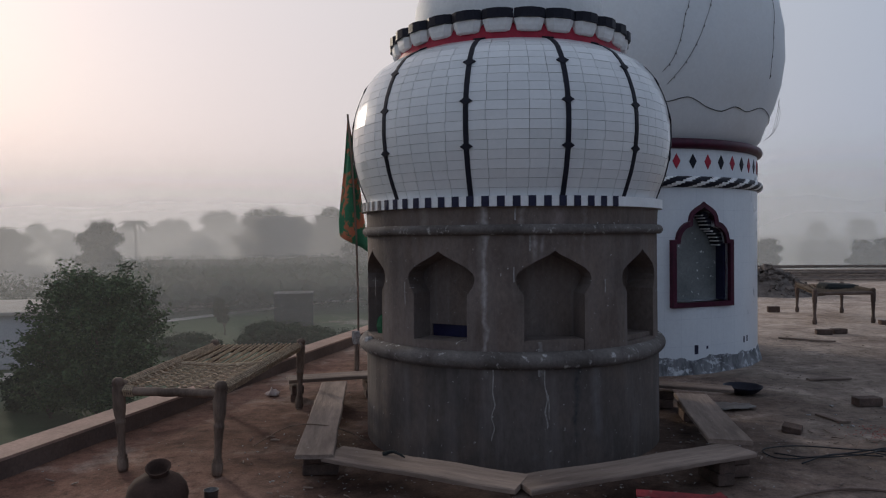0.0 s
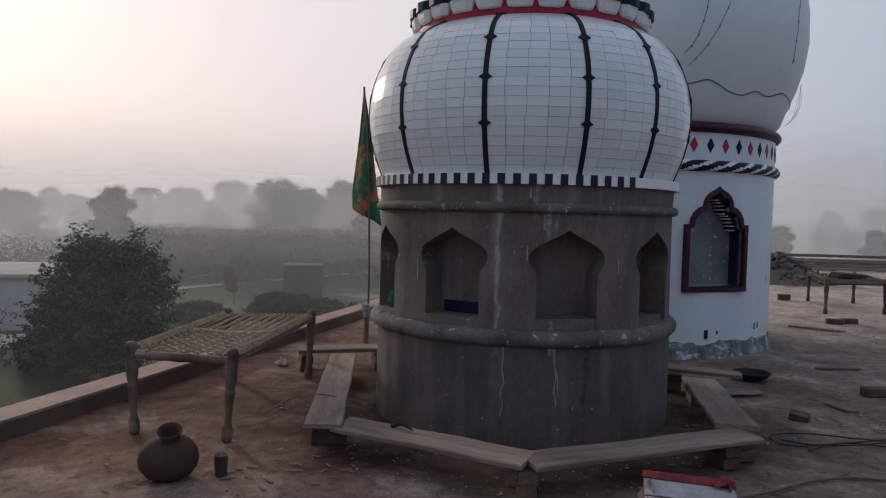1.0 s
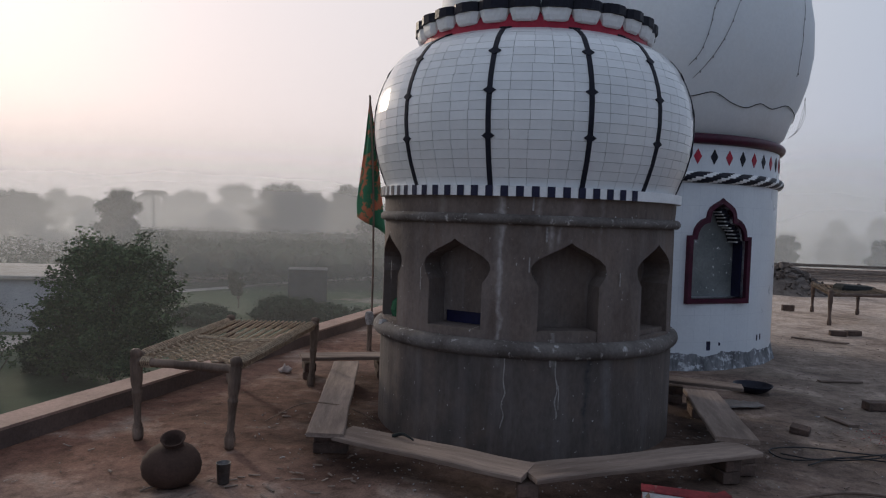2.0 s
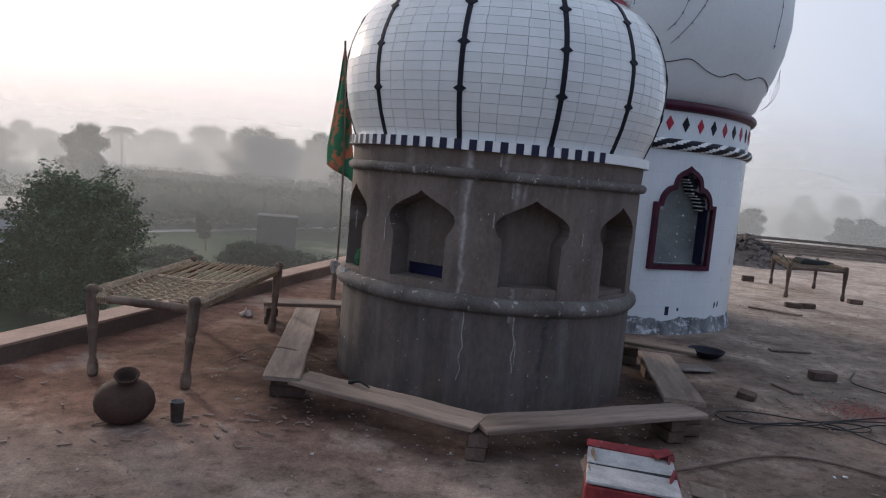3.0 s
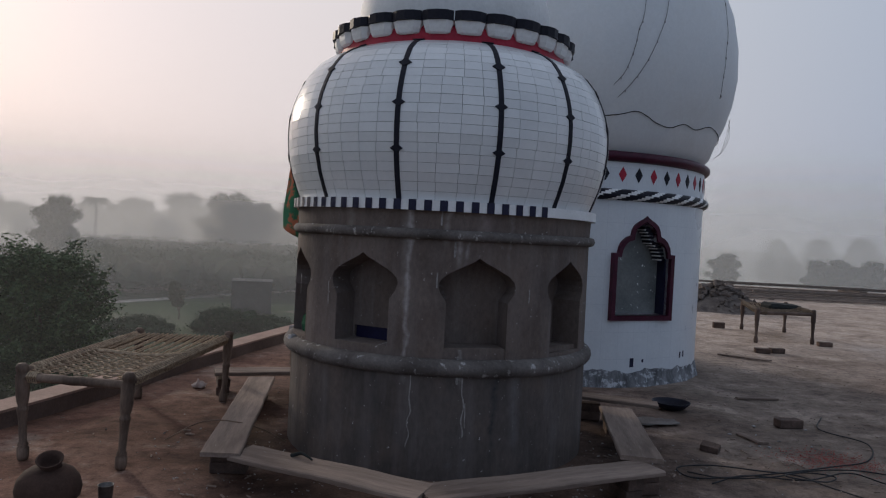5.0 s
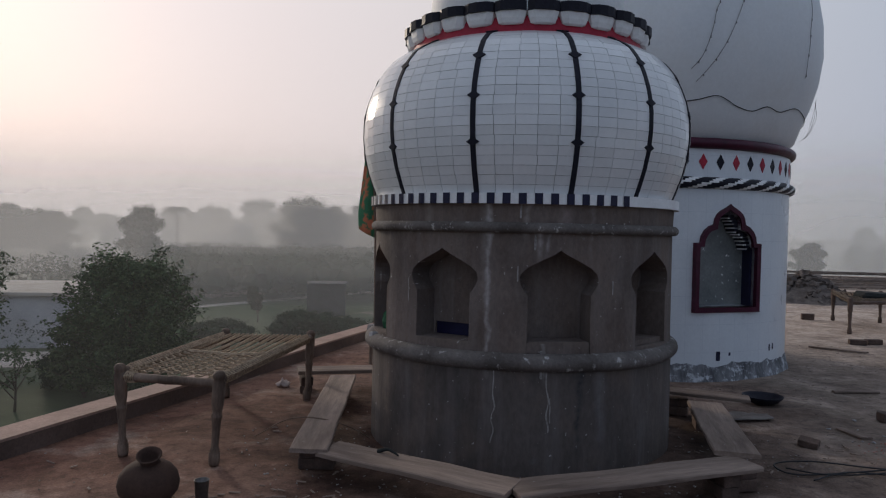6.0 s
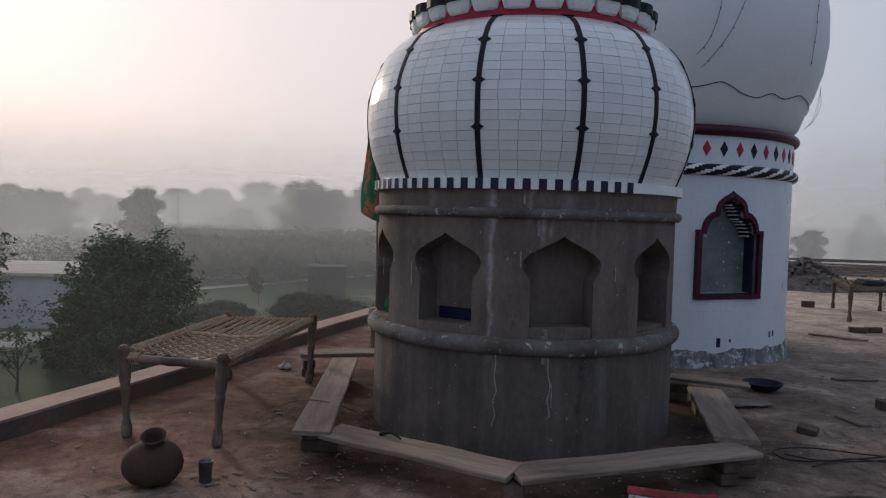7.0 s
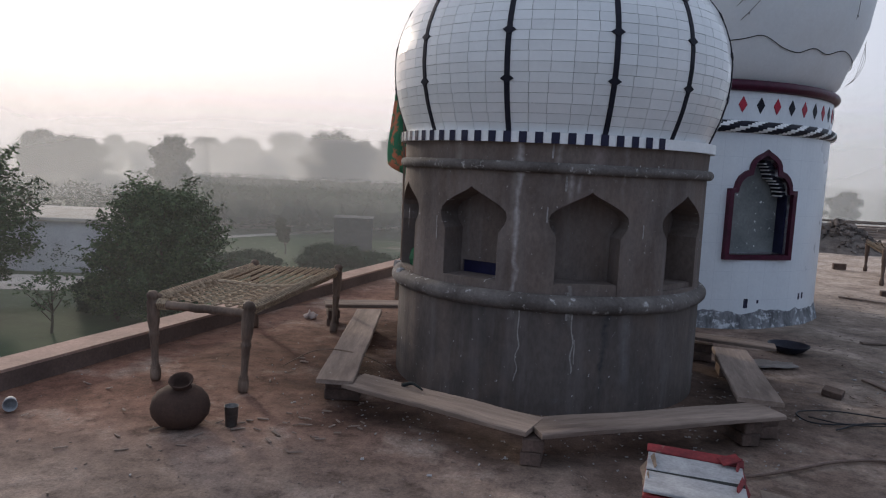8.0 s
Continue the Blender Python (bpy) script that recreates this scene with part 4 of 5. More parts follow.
def build_boards():
    board((-0.92, 4.38), (-1.32, 6.6), 0.235, 0.028, 0.176, seed=1)
    board((-0.84, 4.52), (0.335, 3.985), 0.27, 0.03, 0.155, 0.168, seed=2)
    board((0.33, 3.965), (1.72, 4.72), 0.25, 0.03, 0.165, 0.162, seed=3)
    board((1.675, 4.78), (1.80, 6.28), 0.27, 0.03, 0.192, 0.165, seed=4)
    board((-1.78, 6.67), (-0.98, 6.97), 0.25, 0.035, 0.19, seed=5)
    board((1.45, 6.62), (2.18, 6.40), 0.19, 0.03, 0.196, 0.19, seed=6)
    lab = "brick under a board beside the tower"
    for x, y, turn, n in ((0.33, 4.0, 0, 2), (-0.95, 4.66, -78, 2), (1.66, 4.76, -70, 2), (1.55, 4.66, 20, 2), (-1.30, 6.5, 10, 2), (1.76, 6.2, 0, 2), (-1.72, 6.75, 20, 2), (-1.05, 6.95, 20, 2), (1.62, 6.62, 80, 2)):
        for k in range(n):
            brick((x, y, 0.037 + 0.0755 * k), turn + 90 + 6 * (k - 0.5), lab, group="bricks under the boards")


build_boards()


# ---- rope beds ----
LEG_PROFILE = [(0.0, 0.0), (0.030, 0.0), (0.036, 0.02), (0.037, 0.075), (0.027, 0.085), (0.033, 0.095), (0.023, 0.115), (0.026, 0.22), (0.031, 0.30), (0.035, 0.310), (0.035, 0.325), (0.028, 0.335), (0.034, 0.36), (0.040, 0.40), (0.041, 0.53), (0.033, 0.550), (0.039, 0.560), (0.039, 0.585), (0.024, 0.602), (0.0, 0.606)]


def rope_bed(corners, height=0.606, label="", wood=None, rope=None):
    """corners: near left, near right, far right, far left, each ((x, y) foot, (x, y) top)."""
    wood, rope = wood or BED_WOOD, rope or ROPE
    cx = sum(c[1][0] for c in corners) / 4
    cy = sum(c[1][1] for c in corners) / 4
    bed = thing("rope_bed", label, "bed", (cx, cy, 0))
    o = Vector((cx, cy, 0))
    tops = []
    for k, (foot, top) in enumerate(corners):
        ax = (Vector((*top, height)) - Vector((*foot, 0)))
        b = weld(revolve([(r, z * height / 0.606) for r, z in LEG_PROFILE], 14))
        m = ax.normalized().to_track_quat("Z", "Y").to_matrix().to_4x4()
        m.translation = Vector((*foot, 0)) - o
        leg = part("leg", b, wood, bed, "turned wooden leg", smooth=True)
        leg.matrix_basis = m
        rail_z = 0.532 * height / 0.606
        tops.append(Vector((*foot, 0)).lerp(Vector((*top, height)), rail_z / height) - o)
    for k in range(4):
        p, q = tops[k], tops[(k + 1) % 4]
        lift = Vector((0, 0, 0.012 if k % 2 else -0.012))
        n = 24
        b = bmesh.new()
        tube([p.lerp(q, i / n) + lift + Vector((0, 0, 0.006 * noise.noise((i * 0.4, k, 3)))) for i in range(n + 1)], 0.030, 8, b)
        part("rail", b, wood, bed, "round wooden rail", smooth=True)
        if k % 2 or k == 0:
            b = bmesh.new()
            turns = 46 if k else 5
            d = (q - p).normalized()
            u = Vector((0, 0, 1))
            v = d.cross(u)
            pts = []
            for i in range(turns * 5 + 1):
                f = (0.03 if k else 0.07) + (0.92 if k else 0.10) * i / (turns * 5)
                a = 2 * math.pi * i / 5
                pts.append(p.lerp(q, f) + lift + 0.036 * (math.cos(a) * u + math.sin(a) * v))
            tube(pts, 0.0095 if k else 0.006, 5, b)
            part("rail_wrapping", b, rope, bed, "rope wound round the rail")
    # Diagonal weave over the head three quarters, straight cords at the foot end.
    nl, nr, fr, fl = tops

    def spot(u, v, z=0.0):
        low = nl.lerp(nr, u)
        high = fl.lerp(fr, u)
        p = low.lerp(high, v)
        sag = -0.03 * (1 - (2 * u - 1) ** 2) * (1 - (2 * v - 1) ** 2)
        return p + Vector((0, 0, z + sag))
    end = 0.52
    b = bmesh.new()
    dv, slope = 0.056, 0.40
    for way in (1, -1):
        for k in range(-12, 24):
            for twin in (-0.0034, 0.0034):
                pts = []
                for q in range(0, 73):
                    u = q / 72
                    v = k * dv + twin + way * u * slope
                    if 0.015 <= v <= end:
                        pts.append(spot(u, v, 0.020 + way * 0.006 * math.cos(2 * math.pi * u * slope / dv)))
                if len(pts) > 3:
                    tube(pts, 0.0043, 5, b)
    part("woven_rope", b, rope, bed, "diagonal weave of straw rope")
    part("end_bar", tube([spot(0.0, end, 0.015), spot(0.5, end + 0.01, 0.018), spot(1, end, 0.015)], 0.017, 6), rope, bed, "twisted cross rope")
    for k in range(19):
        u = 0.03 + 0.92 * k / 18
        part("tension_cord", tube([spot(u, end, 0.012), spot(u + 0.012 * (-1) ** k, (1 + end) / 2, 0.014), spot(min(u + 0.035, 0.99), 0.995, 0.03)], 0.0075, 5), rope, bed)
    return bed


rope_bed([((-2.276, 4.628), (-2.287, 4.60)), ((-1.612, 4.57), (-1.56, 4.53)), ((-1.597, 6.40), (-1.587, 6.46)), ((-2.34, 6.36), (-2.346, 6.35))], height=0.625, label="old wooden rope bed with a sagging straw weave")
rope_bed([((5.46, 12.75), (5.46, 12.75)), ((6.50, 12.95), (6.50, 12.95)), ((6.72, 14.6), (6.72, 14.6)), ((5.95, 14.75), (5.95, 14.75))], 0.60, "second dark wooden rope bed with a cloth roll on it", TIMBER, DARK_ROPE)


# ---- pot, cup, flag ----
def build_pot():
    pot = thing("water_pot", "round dark clay water pot standing on the roof", "pot", (-1.67, 3.885, 0))
    prof = [(0, 0.0), (0.07, 0.002), (0.125, 0.03), (0.158, 0.075), (0.166, 0.118), (0.155, 0.165), (0.125, 0.205), (0.085, 0.230), (0.050, 0.240)]
    part("body", weld(revolve(prof, 48, wobble=0.003)), CLAY, pot, smooth=True)
    neck = [(0.058, 0.25), (0.050, 0.268), (0.052, 0.292), (0.066, 0.312), (0.068, 0.318), (0.060, 0.318), (0.044, 0.292), (0.042, 0.262), (0.0, 0.25)]
    ob = part("neck", weld(revolve([(r, z - 0.25) for r, z in neck], 32)), CLAY, pot, "flared pot neck", smooth=True)
    ob.matrix_basis = pose(0.02, -0.02, 0.226, 24, 8, 0)


build_pot()


def build_cups():
    cup = thing("steel_tumbler", "small dull steel tumbler beside the pot", "cup", (-1.40, 3.97, 0))
    part("body", weld(revolve([(0, 0.004), (0.030, 0.0), (0.033, 0.004), (0.040, 0.118), (0.043, 0.122), (0.039, 0.122), (0.031, 0.01), (0, 0.008)], 28)), STEEL, cup, smooth=True)
    cup = thing("enamel_mug", "white cup lying on its side by the parapet", "cup", (-2.75, 3.86, 0.04))
    ob = part("body", weld(revolve([(0, 0.0), (0.032, 0.0), (0.040, 0.085), (0.037, 0.085), (0.029, 0.006), (0, 0.006)], 24)), CARD_WHITE, cup, smooth=True)
    ob.matrix_basis = pose(0, 0, 0, 88, 0, 40)


build_cups()


def build_flag():
    flag = thing("flag_on_pole", "green and orange printed flag hanging from a thin pole", "flag", (-1.5, 8.6, 0))
    pole = [(0.0, 0, 0.0), (0.0, 0, 1.0), (-0.03, 0, 2.0), (-0.10, 0, 3.0)]
    part("pole", tube(smooth_line(pole), 0.013, 7), BED_WOOD, flag)
    b = bmesh.new()
    rows = []
    for i in range(25):
        f = i / 24
        z = 3.0 - 1.52 * f
        x0 = -0.10 + 0.07 * f
        left = -0.21 * min(f * 1.15, 1) * (1 - 0.12 * f)
        right = 0.19 * f
        low = 0.22 * f * f
        row = []
        for j in range(13):
            g = j / 12
            x = x0 + left + (right - left) * g
            row.append(b.verts.new((x, 0.05 * math.sin(g * 9 + f * 2) * min(1, f * 3) + 0.03 * math.sin(f * 5), z - low * (g - 0.35) * 0.9)))
        rows.append(row)
    for p, q in zip(rows, rows[1:]):
        for j in range(12):
            b.faces.new((p[j], p[j + 1], q[j + 1], q[j]))
    ob = part("flag_cloth", b, FLAG, flag, smooth=True)
    s = ob.modifiers.new("thick", "SOLIDIFY")
    s.thickness = 0.003


build_flag()


# ---- trees and countryside ----
class Foliage:
    """Leaves and inner masses gathered as plain lists, made into one mesh at the end."""

    def __init__(self):
        self.points, self.faces = [], []

    def leaves(self, centre, spread, count, size, rng):
        cx, cy, cz = centre
        sx, sy, sz = spread
        for _ in range(count):
            x, y, z = rng.gauss(0, 1), rng.gauss(0, 1), rng.gauss(0, 1)
            k = rng.random() ** 0.4 / (math.sqrt(x * x + y * y + z * z) + 1e-6)
            px, py, pz = cx + x * k * sx, cy + y * k * sy, cz + z * k * sz
            dx, dy, dz = rng.uniform(-1, 1), rng.uniform(-1, 1), rng.uniform(-0.8, 0.4)
            ux, uy, uz = rng.uniform(-1, 1), rng.uniform(-1, 1), rng.uniform(-1, 1)
            l = size * rng.uniform(0.7, 1.3) / (math.sqrt(dx * dx + dy * dy + dz * dz) + 1e-6)
            dx, dy, dz = dx * l, dy * l, dz * l
            ex, ey, ez = dy * uz - dz * uy, dz * ux - dx * uz, dx * uy - dy * ux
            w = size * rng.uniform(0.17, 0.3) / (math.sqrt(ex * ex + ey * ey + ez * ez) + 1e-6)
            ex, ey, ez = ex * w, ey * w, ez * w
            n = len(self.points)
            mx, my, mz = px + dx / 2, py + dy / 2, pz + dz / 2
            self.points += [(px, py, pz), (mx + ex, my + ey, mz + ez), (px + dx, py + dy, pz + dz), (mx - ex, my - ey, mz - ez)]
            self.faces.append((n, n + 1, n + 2, n + 3))

    def mass(self, centre, spread):
        """A lumpy inner mass, so that a distant crown is not see-through."""
        n = len(self.points)
        for v in BALL[0]:
            k = 0.8 + 0.4 * noise.noise(v * 2.4 + Vector(centre))
            self.points.append((centre[0] + v.x * spread[0] * k, centre[1] + v.y * spread[1] * k, centre[2] + v.z * spread[2] * k))
        self.faces += [tuple(n + i for i in f) for f in BALL[1]]

    def part(self, name, material, parent=None):
        me = bpy.data.meshes.new(name)
        me.from_pydata(self.points, [], self.faces)
        me.materials.append(material)
        ob = new(name, me)
        ob.parent = parent
        return ob


def ball_shape():
    b = bmesh.new()
    bmesh.ops.create_icosphere(b, subdivisions=2, radius=1.0)
    shape = [v.co.copy() for v in b.verts], [[v.index for v in f.verts] for f in b.faces]
    b.free()
    return shape


BALL = ball_shape()


def tree(at, height, width, clumps, per, size, seed, material, label, trunk=0.25, category="tree", name="tree", lean=0.0, inner=False, sprigs=0):
    rng = random.Random(seed)
    ob = thing(name, label, category, at)
    b = bmesh.new()
    base_h = height * trunk
    tube([(0, 0, -0.05), (0.03, 0, base_h * 0.5), (lean * 0.3, 0.05, base_h), (lean, 0, height * 0.75)], height * 0.022, 7, b, height * 0.008)
    for k in range(7):
        a = rng.uniform(0, 6.28)
        r = width * rng.uniform(0.25, 0.42)
        z0 = base_h * rng.uniform(0.5, 1.2)
        tube([(0, 0, z0), (r * 0.5 * math.cos(a), r * 0.5 * math.sin(a), z0 + height * 0.15), (r * math.cos(a), r * math.sin(a), z0 + height * rng.uniform(0.2, 0.4))], height * 0.011, 5, b, height * 0.004)
    part("trunk", b, BARK, ob)
    b = Foliage()
    for k in range(clumps):
        f = rng.random()
        z = base_h + (height - base_h) * (0.08 + 0.84 * f)
        env = math.sin(math.pi * min(max(0.16 + 0.74 * f, 0), 1)) ** 0.7
        a, r = rng.uniform(0, 6.28), width * 0.5 * env * rng.random() ** 0.55 * 0.9
        if inner:
            lobe = 0.82 + 0.75 * noise.noise((1.2 * math.cos(a) + seed, 1.2 * math.sin(a), 3.1 * f))
            r *= lobe
            z += height * 0.10 * (lobe - 0.82)
        c = Vector((lean * f + r * math.cos(a), r * math.sin(a), z))
        s = width * rng.uniform(0.07, 0.16)
        b.leaves(c, (s, s, s * 0.75), per, size, rng)
        if inner:
            b.mass(c, (s * 0.6, s * 0.6, s * 0.5))
    # Shoots that stand out of the crown, with loose leaves along them.
    twigs = bmesh.new()
    for k in range(sprigs):
        f, a = rng.uniform(0.15, 1.0), rng.uniform(0, 6.28)
        env = math.sin(math.pi * min(0.16 + 0.74 * f, 1)) ** 0.7
        r = width * 0.5 * env * rng.uniform(0.72, 0.92)
        p = Vector((lean * f + r * math.cos(a), r * math.sin(a), base_h + (height - base_h) * (0.08 + 0.86 * f)))
        d = Vector((math.cos(a), math.sin(a), rng.uniform(0.2, 0.5) + 1.3 * f * f)).normalized() * width * rng.uniform(0.09, 0.17)
        tube([p - d * 0.5, p + d * 0.5 + Vector((0, 0, 0.03)), p + d], 0.010, 4, twigs, 0.004)
        for q in range(9):
            b.leaves(p + d * (q / 8), (0.10, 0.10, 0.09), 3, size * 1.05, rng)
    if sprigs:
        part("shoots", twigs, BARK, ob)
    else:
        twigs.free()
    b.part("crown", material, ob)
    return ob


tree((-11.25, 19.6, GROUND_Z), 4.25, 3.7, 260, 110, 0.13, 1, LEAF, "leafy dark green tree beside the roof", 0.03, sprigs=130)
tree((-17.2, 18.5, GROUND_Z), 5.1, 4.5, 240, 95, 0.14, 2, LEAF, "dark green tree at the edge of the yard", 0.16, sprigs=90)
tree((-12.6, 19.5, GROUND_Z), 2.5, 1.8, 60, 80, 0.13, 6, LEAF, "smaller leafy tree crowding the larger one", 0.03, sprigs=40)
tree((-13.3, 17.6, GROUND_Z), 1.9, 1.7, 24, 34, 0.10, 3, LEAF, "thin young tree on the grass", 0.35)


def build_far_trees():
    lab = "grey-green tree fading into the mist"
    base = tree((-17, 85, GROUND_Z), 6.5, 6.0, 120, 130, 0.24, 11, LEAF_FAR, lab, 0.18, inner=True)
    second = tree((-24.5, 105, GROUND_Z), 9.5, 9.0, 150, 140, 0.28, 12, LEAF_FAR, lab, 0.16, inner=True)
    rng = random.Random(21)

    def put(src, x, y, sc, sz=None):
        copy_thing(src, pose(x, y, GROUND_Z, 0, 0, rng.uniform(0, 360)) @ Matrix.Diagonal((sc, sc, sz or sc, 1)))
    # azimuth (degrees), distance, scale
    put(base, 70 * math.sin(radians(-29.9)), 70 * math.cos(radians(-29.9)), 0.80, 1.02)
    for az, d, sc, src in ((-35.6, 100, 1.0, base), (-38.8, 118, 0.8, second), (-34.0, 150, 0.85, second), (-24.9, 150, 0.95, second), (-21.9, 150, 1.12, second), (-18.4, 90, 0.92, second), (-16.3, 112, 0.88, second), (-12.6, 125, 0.92, second), (-28.0, 170, 0.85, second), (-9.5, 120, 0.85, second), (-42, 100, 0.95, base), (-46, 100, 0.95, base), (19.3, 84, 0.70, base), (22.6, 173.6, 0.80, second), (25.2, 164.3, 0.84, second), (27.8, 167.4, 0.88, second), (31, 173.6, 0.86, second), (22.1, 108.5, 0.66, base), (23.7, 102.3, 0.66, base), (25.5, 77.5, 0.68, base), (26.9, 80.6, 0.70, base), (28.6, 82.15, 0.70, base), (-6, 130, 0.8, second), (-2, 125, 0.8, second), (-32.3, 132, 0.72, second), (-26.4, 138, 0.78, second), (-20.3, 132, 0.80, second), (-14.5, 122, 0.78, second), (-37.0, 124, 0.76, second), (-23.4, 128, 0.66, second)):
        put(src, d * math.sin(radians(az)), d * math.cos(radians(az)), sc)
    # Palm.
    palm = thing("palm", "tall thin palm in the mist", "tree", (110 * math.sin(radians(-27.7)), 110 * math.cos(radians(-27.7)), GROUND_Z))
    part("trunk", tube([(0, 0, 0), (0.2, 0, 3), (0.1, 0, 7.2)], 0.22, 7, None, 0.16), BARK, palm)
    b = bmesh.new()
    for k in range(22):
        a = 2 * math.pi * k / 22 + 0.2 * (k % 3)
        up = 0.6 + 0.5 * (k % 3)
        prev = None
        for q in range(7):
            f = q / 6
            r = 2.3 * f
            z = 7.2 + up * f - 1.7 * f * f
            w = 0.42 * (1 - f) + 0.06
            c = Vector((0.1 + r * math.cos(a), r * math.sin(a), z))
            s = Vector((-math.sin(a), math.cos(a), 0.4)) * w
            cur = [b.verts.new(c + s), b.verts.new(c - s)]
            if prev:
                b.faces.new((prev[0], prev[1], cur[1], cur[0]))
            prev = cur
    part("crown", b, LEAF_FAR, palm)
    # Orchard: a low continuous belt of crowns.
    rng = random.Random(5)
    belt = Foliage()
    for k in range(620):
        az, d = radians(rng.uniform(-29, 3)), rng.uniform(50, 92)
        c = (d * math.sin(az), d * math.cos(az), GROUND_Z + 1.7 + rng.uniform(-0.2, 0.25))
        belt.leaves(c, (1.8, 1.8, 1.7), 170, 0.2, rng)
        belt.mass(c, (1.3, 1.3, 1.25))
    tagged(belt.part("orchard", LEAF_FAR), "low orchard belt in the mist", "orchard", kind="stuff")
    for a0, a1, d0, d1, count, wide in ((20, 60, 130, 260, 300, 3.0), (-60, -31, 50, 110, 160, 1.7)):
        belt = Foliage()
        for k in range(count):
            az, d = radians(rng.uniform(a0, a1)), rng.uniform(d0, d1)
            belt.leaves((d * math.sin(az), d * math.cos(az), GROUND_Z + 1.2), (wide, wide, 1.2), 80, 0.4, rng)
        tagged(belt.part("scrub", LEAF_FAR), "low scrub across misty fields", "scrub", kind="stuff")
    # Dark bushes near the building and a plumed shrub.
    for x, y, h, w, s in ((-13.9, 31.2, 0.62, 3.6, 31), (-10.9, 33.6, 0.95, 3.6, 32), (-9.1, 34.4, 0.55, 3.6, 33), (-17.0, 29.5, 0.95, 3.2, 35), (-13.9, 20.6, 1.1, 2.0, 36)):
        tree((x, y, GROUND_Z), h, w, 110, 110, 0.10, s, LEAF_DARK, "low rounded dark green bush", 0.05, "bush", "bush", inner=True)
    tree((-14.35, 36.8, GROUND_Z), 2.0, 0.7, 70, 70, 0.15, 34, LEAF_DARK, "narrow plume-shaped shrub in the field", 0.3, "bush", "shrub", -0.3)


build_far_trees()


def build_houses():
    house = thing("farm_house", "low pale house with a flat sandy roof", "house", (-20.5, 29.5, GROUND_Z), turn=14)
    part("wall", box(12, 6, 2.1, pose(-3.2, 0, 1.05), 0.02), HOUSE, house)
    part("roof", box(12.5, 6.5, 0.16, pose(-3.2, 0, 2.18), 0.03), SAND, house, "flat sandy roof slab")
    rng = random.Random(41)
    hedge = Foliage()
    for k in range(60):
        f = k / 59
        hedge.leaves((-27 + 12.5 * f, 24.6 + 4.2 * f, GROUND_Z + 0.78 + rng.uniform(-0.1, 0.2)), (0.7, 0.6, 0.85), 190, 0.13, rng)
    tagged(hedge.part("hedge", LEAF_DARK), "dark clipped hedge before the house", "hedge", kind="stuff")
    hut = thing("hut", "dark box-shaped hut in the mist", "hut", (-12.0, 41.5, GROUND_Z), turn=15)
    part("wall", box(2.2, 2.0, 1.8, pose(0, 0, 0.9), 0.03), HUT, hut)
    part("roof", box(2.3, 2.1, 0.08, pose(0, 0, 1.84), 0.02), HUT, hut)
    track = part("track", box(60, 1.1, 0.02, pose(-19, 46, GROUND_Z + 0.012, 0, 0, 62)), SAND)
    tagged(track, "pale sandy track through the fields", "track", kind="structure")
    yard = part("yard", box(15, 3.2, 0.02, pose(-21.0, 23.6, GROUND_Z + 0.012, 0, 0, 16)), SAND)
    tagged(yard, "pale sandy yard before the house", "yard", kind="structure")


build_houses()


# ---- mist ----
def build_mist():
    for k, (r, w, top, a0, a1) in enumerate(((15, 0.045, 6, -110, -5), (26, 0.055, 8, -110, 110), (37, 0.075, 9, -110, 110), (48, 0.15, 10, -110, 110), (62, 0.18, 12, -110, 110), (86, 0.32, 14, -110, 110), (125, 0.37, 18, -110, 110), (200, 0.45, 24, -110, 110), (72, 0.16, 13, 12, 110), (100, 0.22, 15, 12, 110))):
        b = bmesh.new()
        n = 60
        rows = []
        for i in range(n + 1):
            a = radians(a0 + (a1 - a0) * i / n)
            rows.append([b.verts.new((r * math.sin(a), r * math.cos(a) + 0.0, z)) for z in (GROUND_Z + 0.01, GROUND_Z + 3, GROUND_Z + 8, top)])
        for p, q in zip(rows, rows[1:]):
            for j in range(3):
                b.faces.new((p[j], p[j + 1], q[j + 1], q[j]))
        ob = part("mist_bank", b, veil_material("mist", w, -1.0, top), smooth=True)
        tagged(ob, "thin bank of morning mist over the fields", "mist", kind="stuff")


build_mist()


# ---- rubble, poles, clutter on the roof ----
def build_rubble():
    rng = random.Random(8)
    pile = thing("rubble_pile", "heap of broken stones and bricks on the roof", "rubble", (6.95, 19.3, 0))
    core = bmesh.new()
    tops = weld(revolve([(0.0, 0.62), (0.35, 0.50), (0.75, 0.27), (1.15, 0.08), (1.4, -0.03)], 28, bm=core))
    for v in tops.verts:
        v.co.z += 0.10 * noise.noise(v.co * 3.1) - 0.04
    part("rubble_core", tops, STONE, pile)
    for k in range(210):
        a, r = rng.uniform(0, 6.28), 1.38 * rng.random() ** 0.62
        h = 0.66 * max(0, 1 - r / 1.36) ** 0.9
        s = rng.uniform(0.07, 0.24) * (1.15 - 0.3 * r)
        b = box(s, s * rng.uniform(0.5, 0.95), s * rng.uniform(0.35, 0.8), Matrix(), s * 0.07)
        for v in b.verts:
            v.co += 0.13 * s * Vector((rng.uniform(-1, 1), rng.uniform(-1, 1), rng.uniform(-1, 1)))
        ob = part("stone", b, STONE, pile)
        ob.matrix_basis = pose(r * math.cos(a), r * math.sin(a) * 0.8, max(h, s * 0.22), rng.uniform(-40, 40), rng.uniform(-40, 40), rng.uniform(0, 360))


build_rubble()


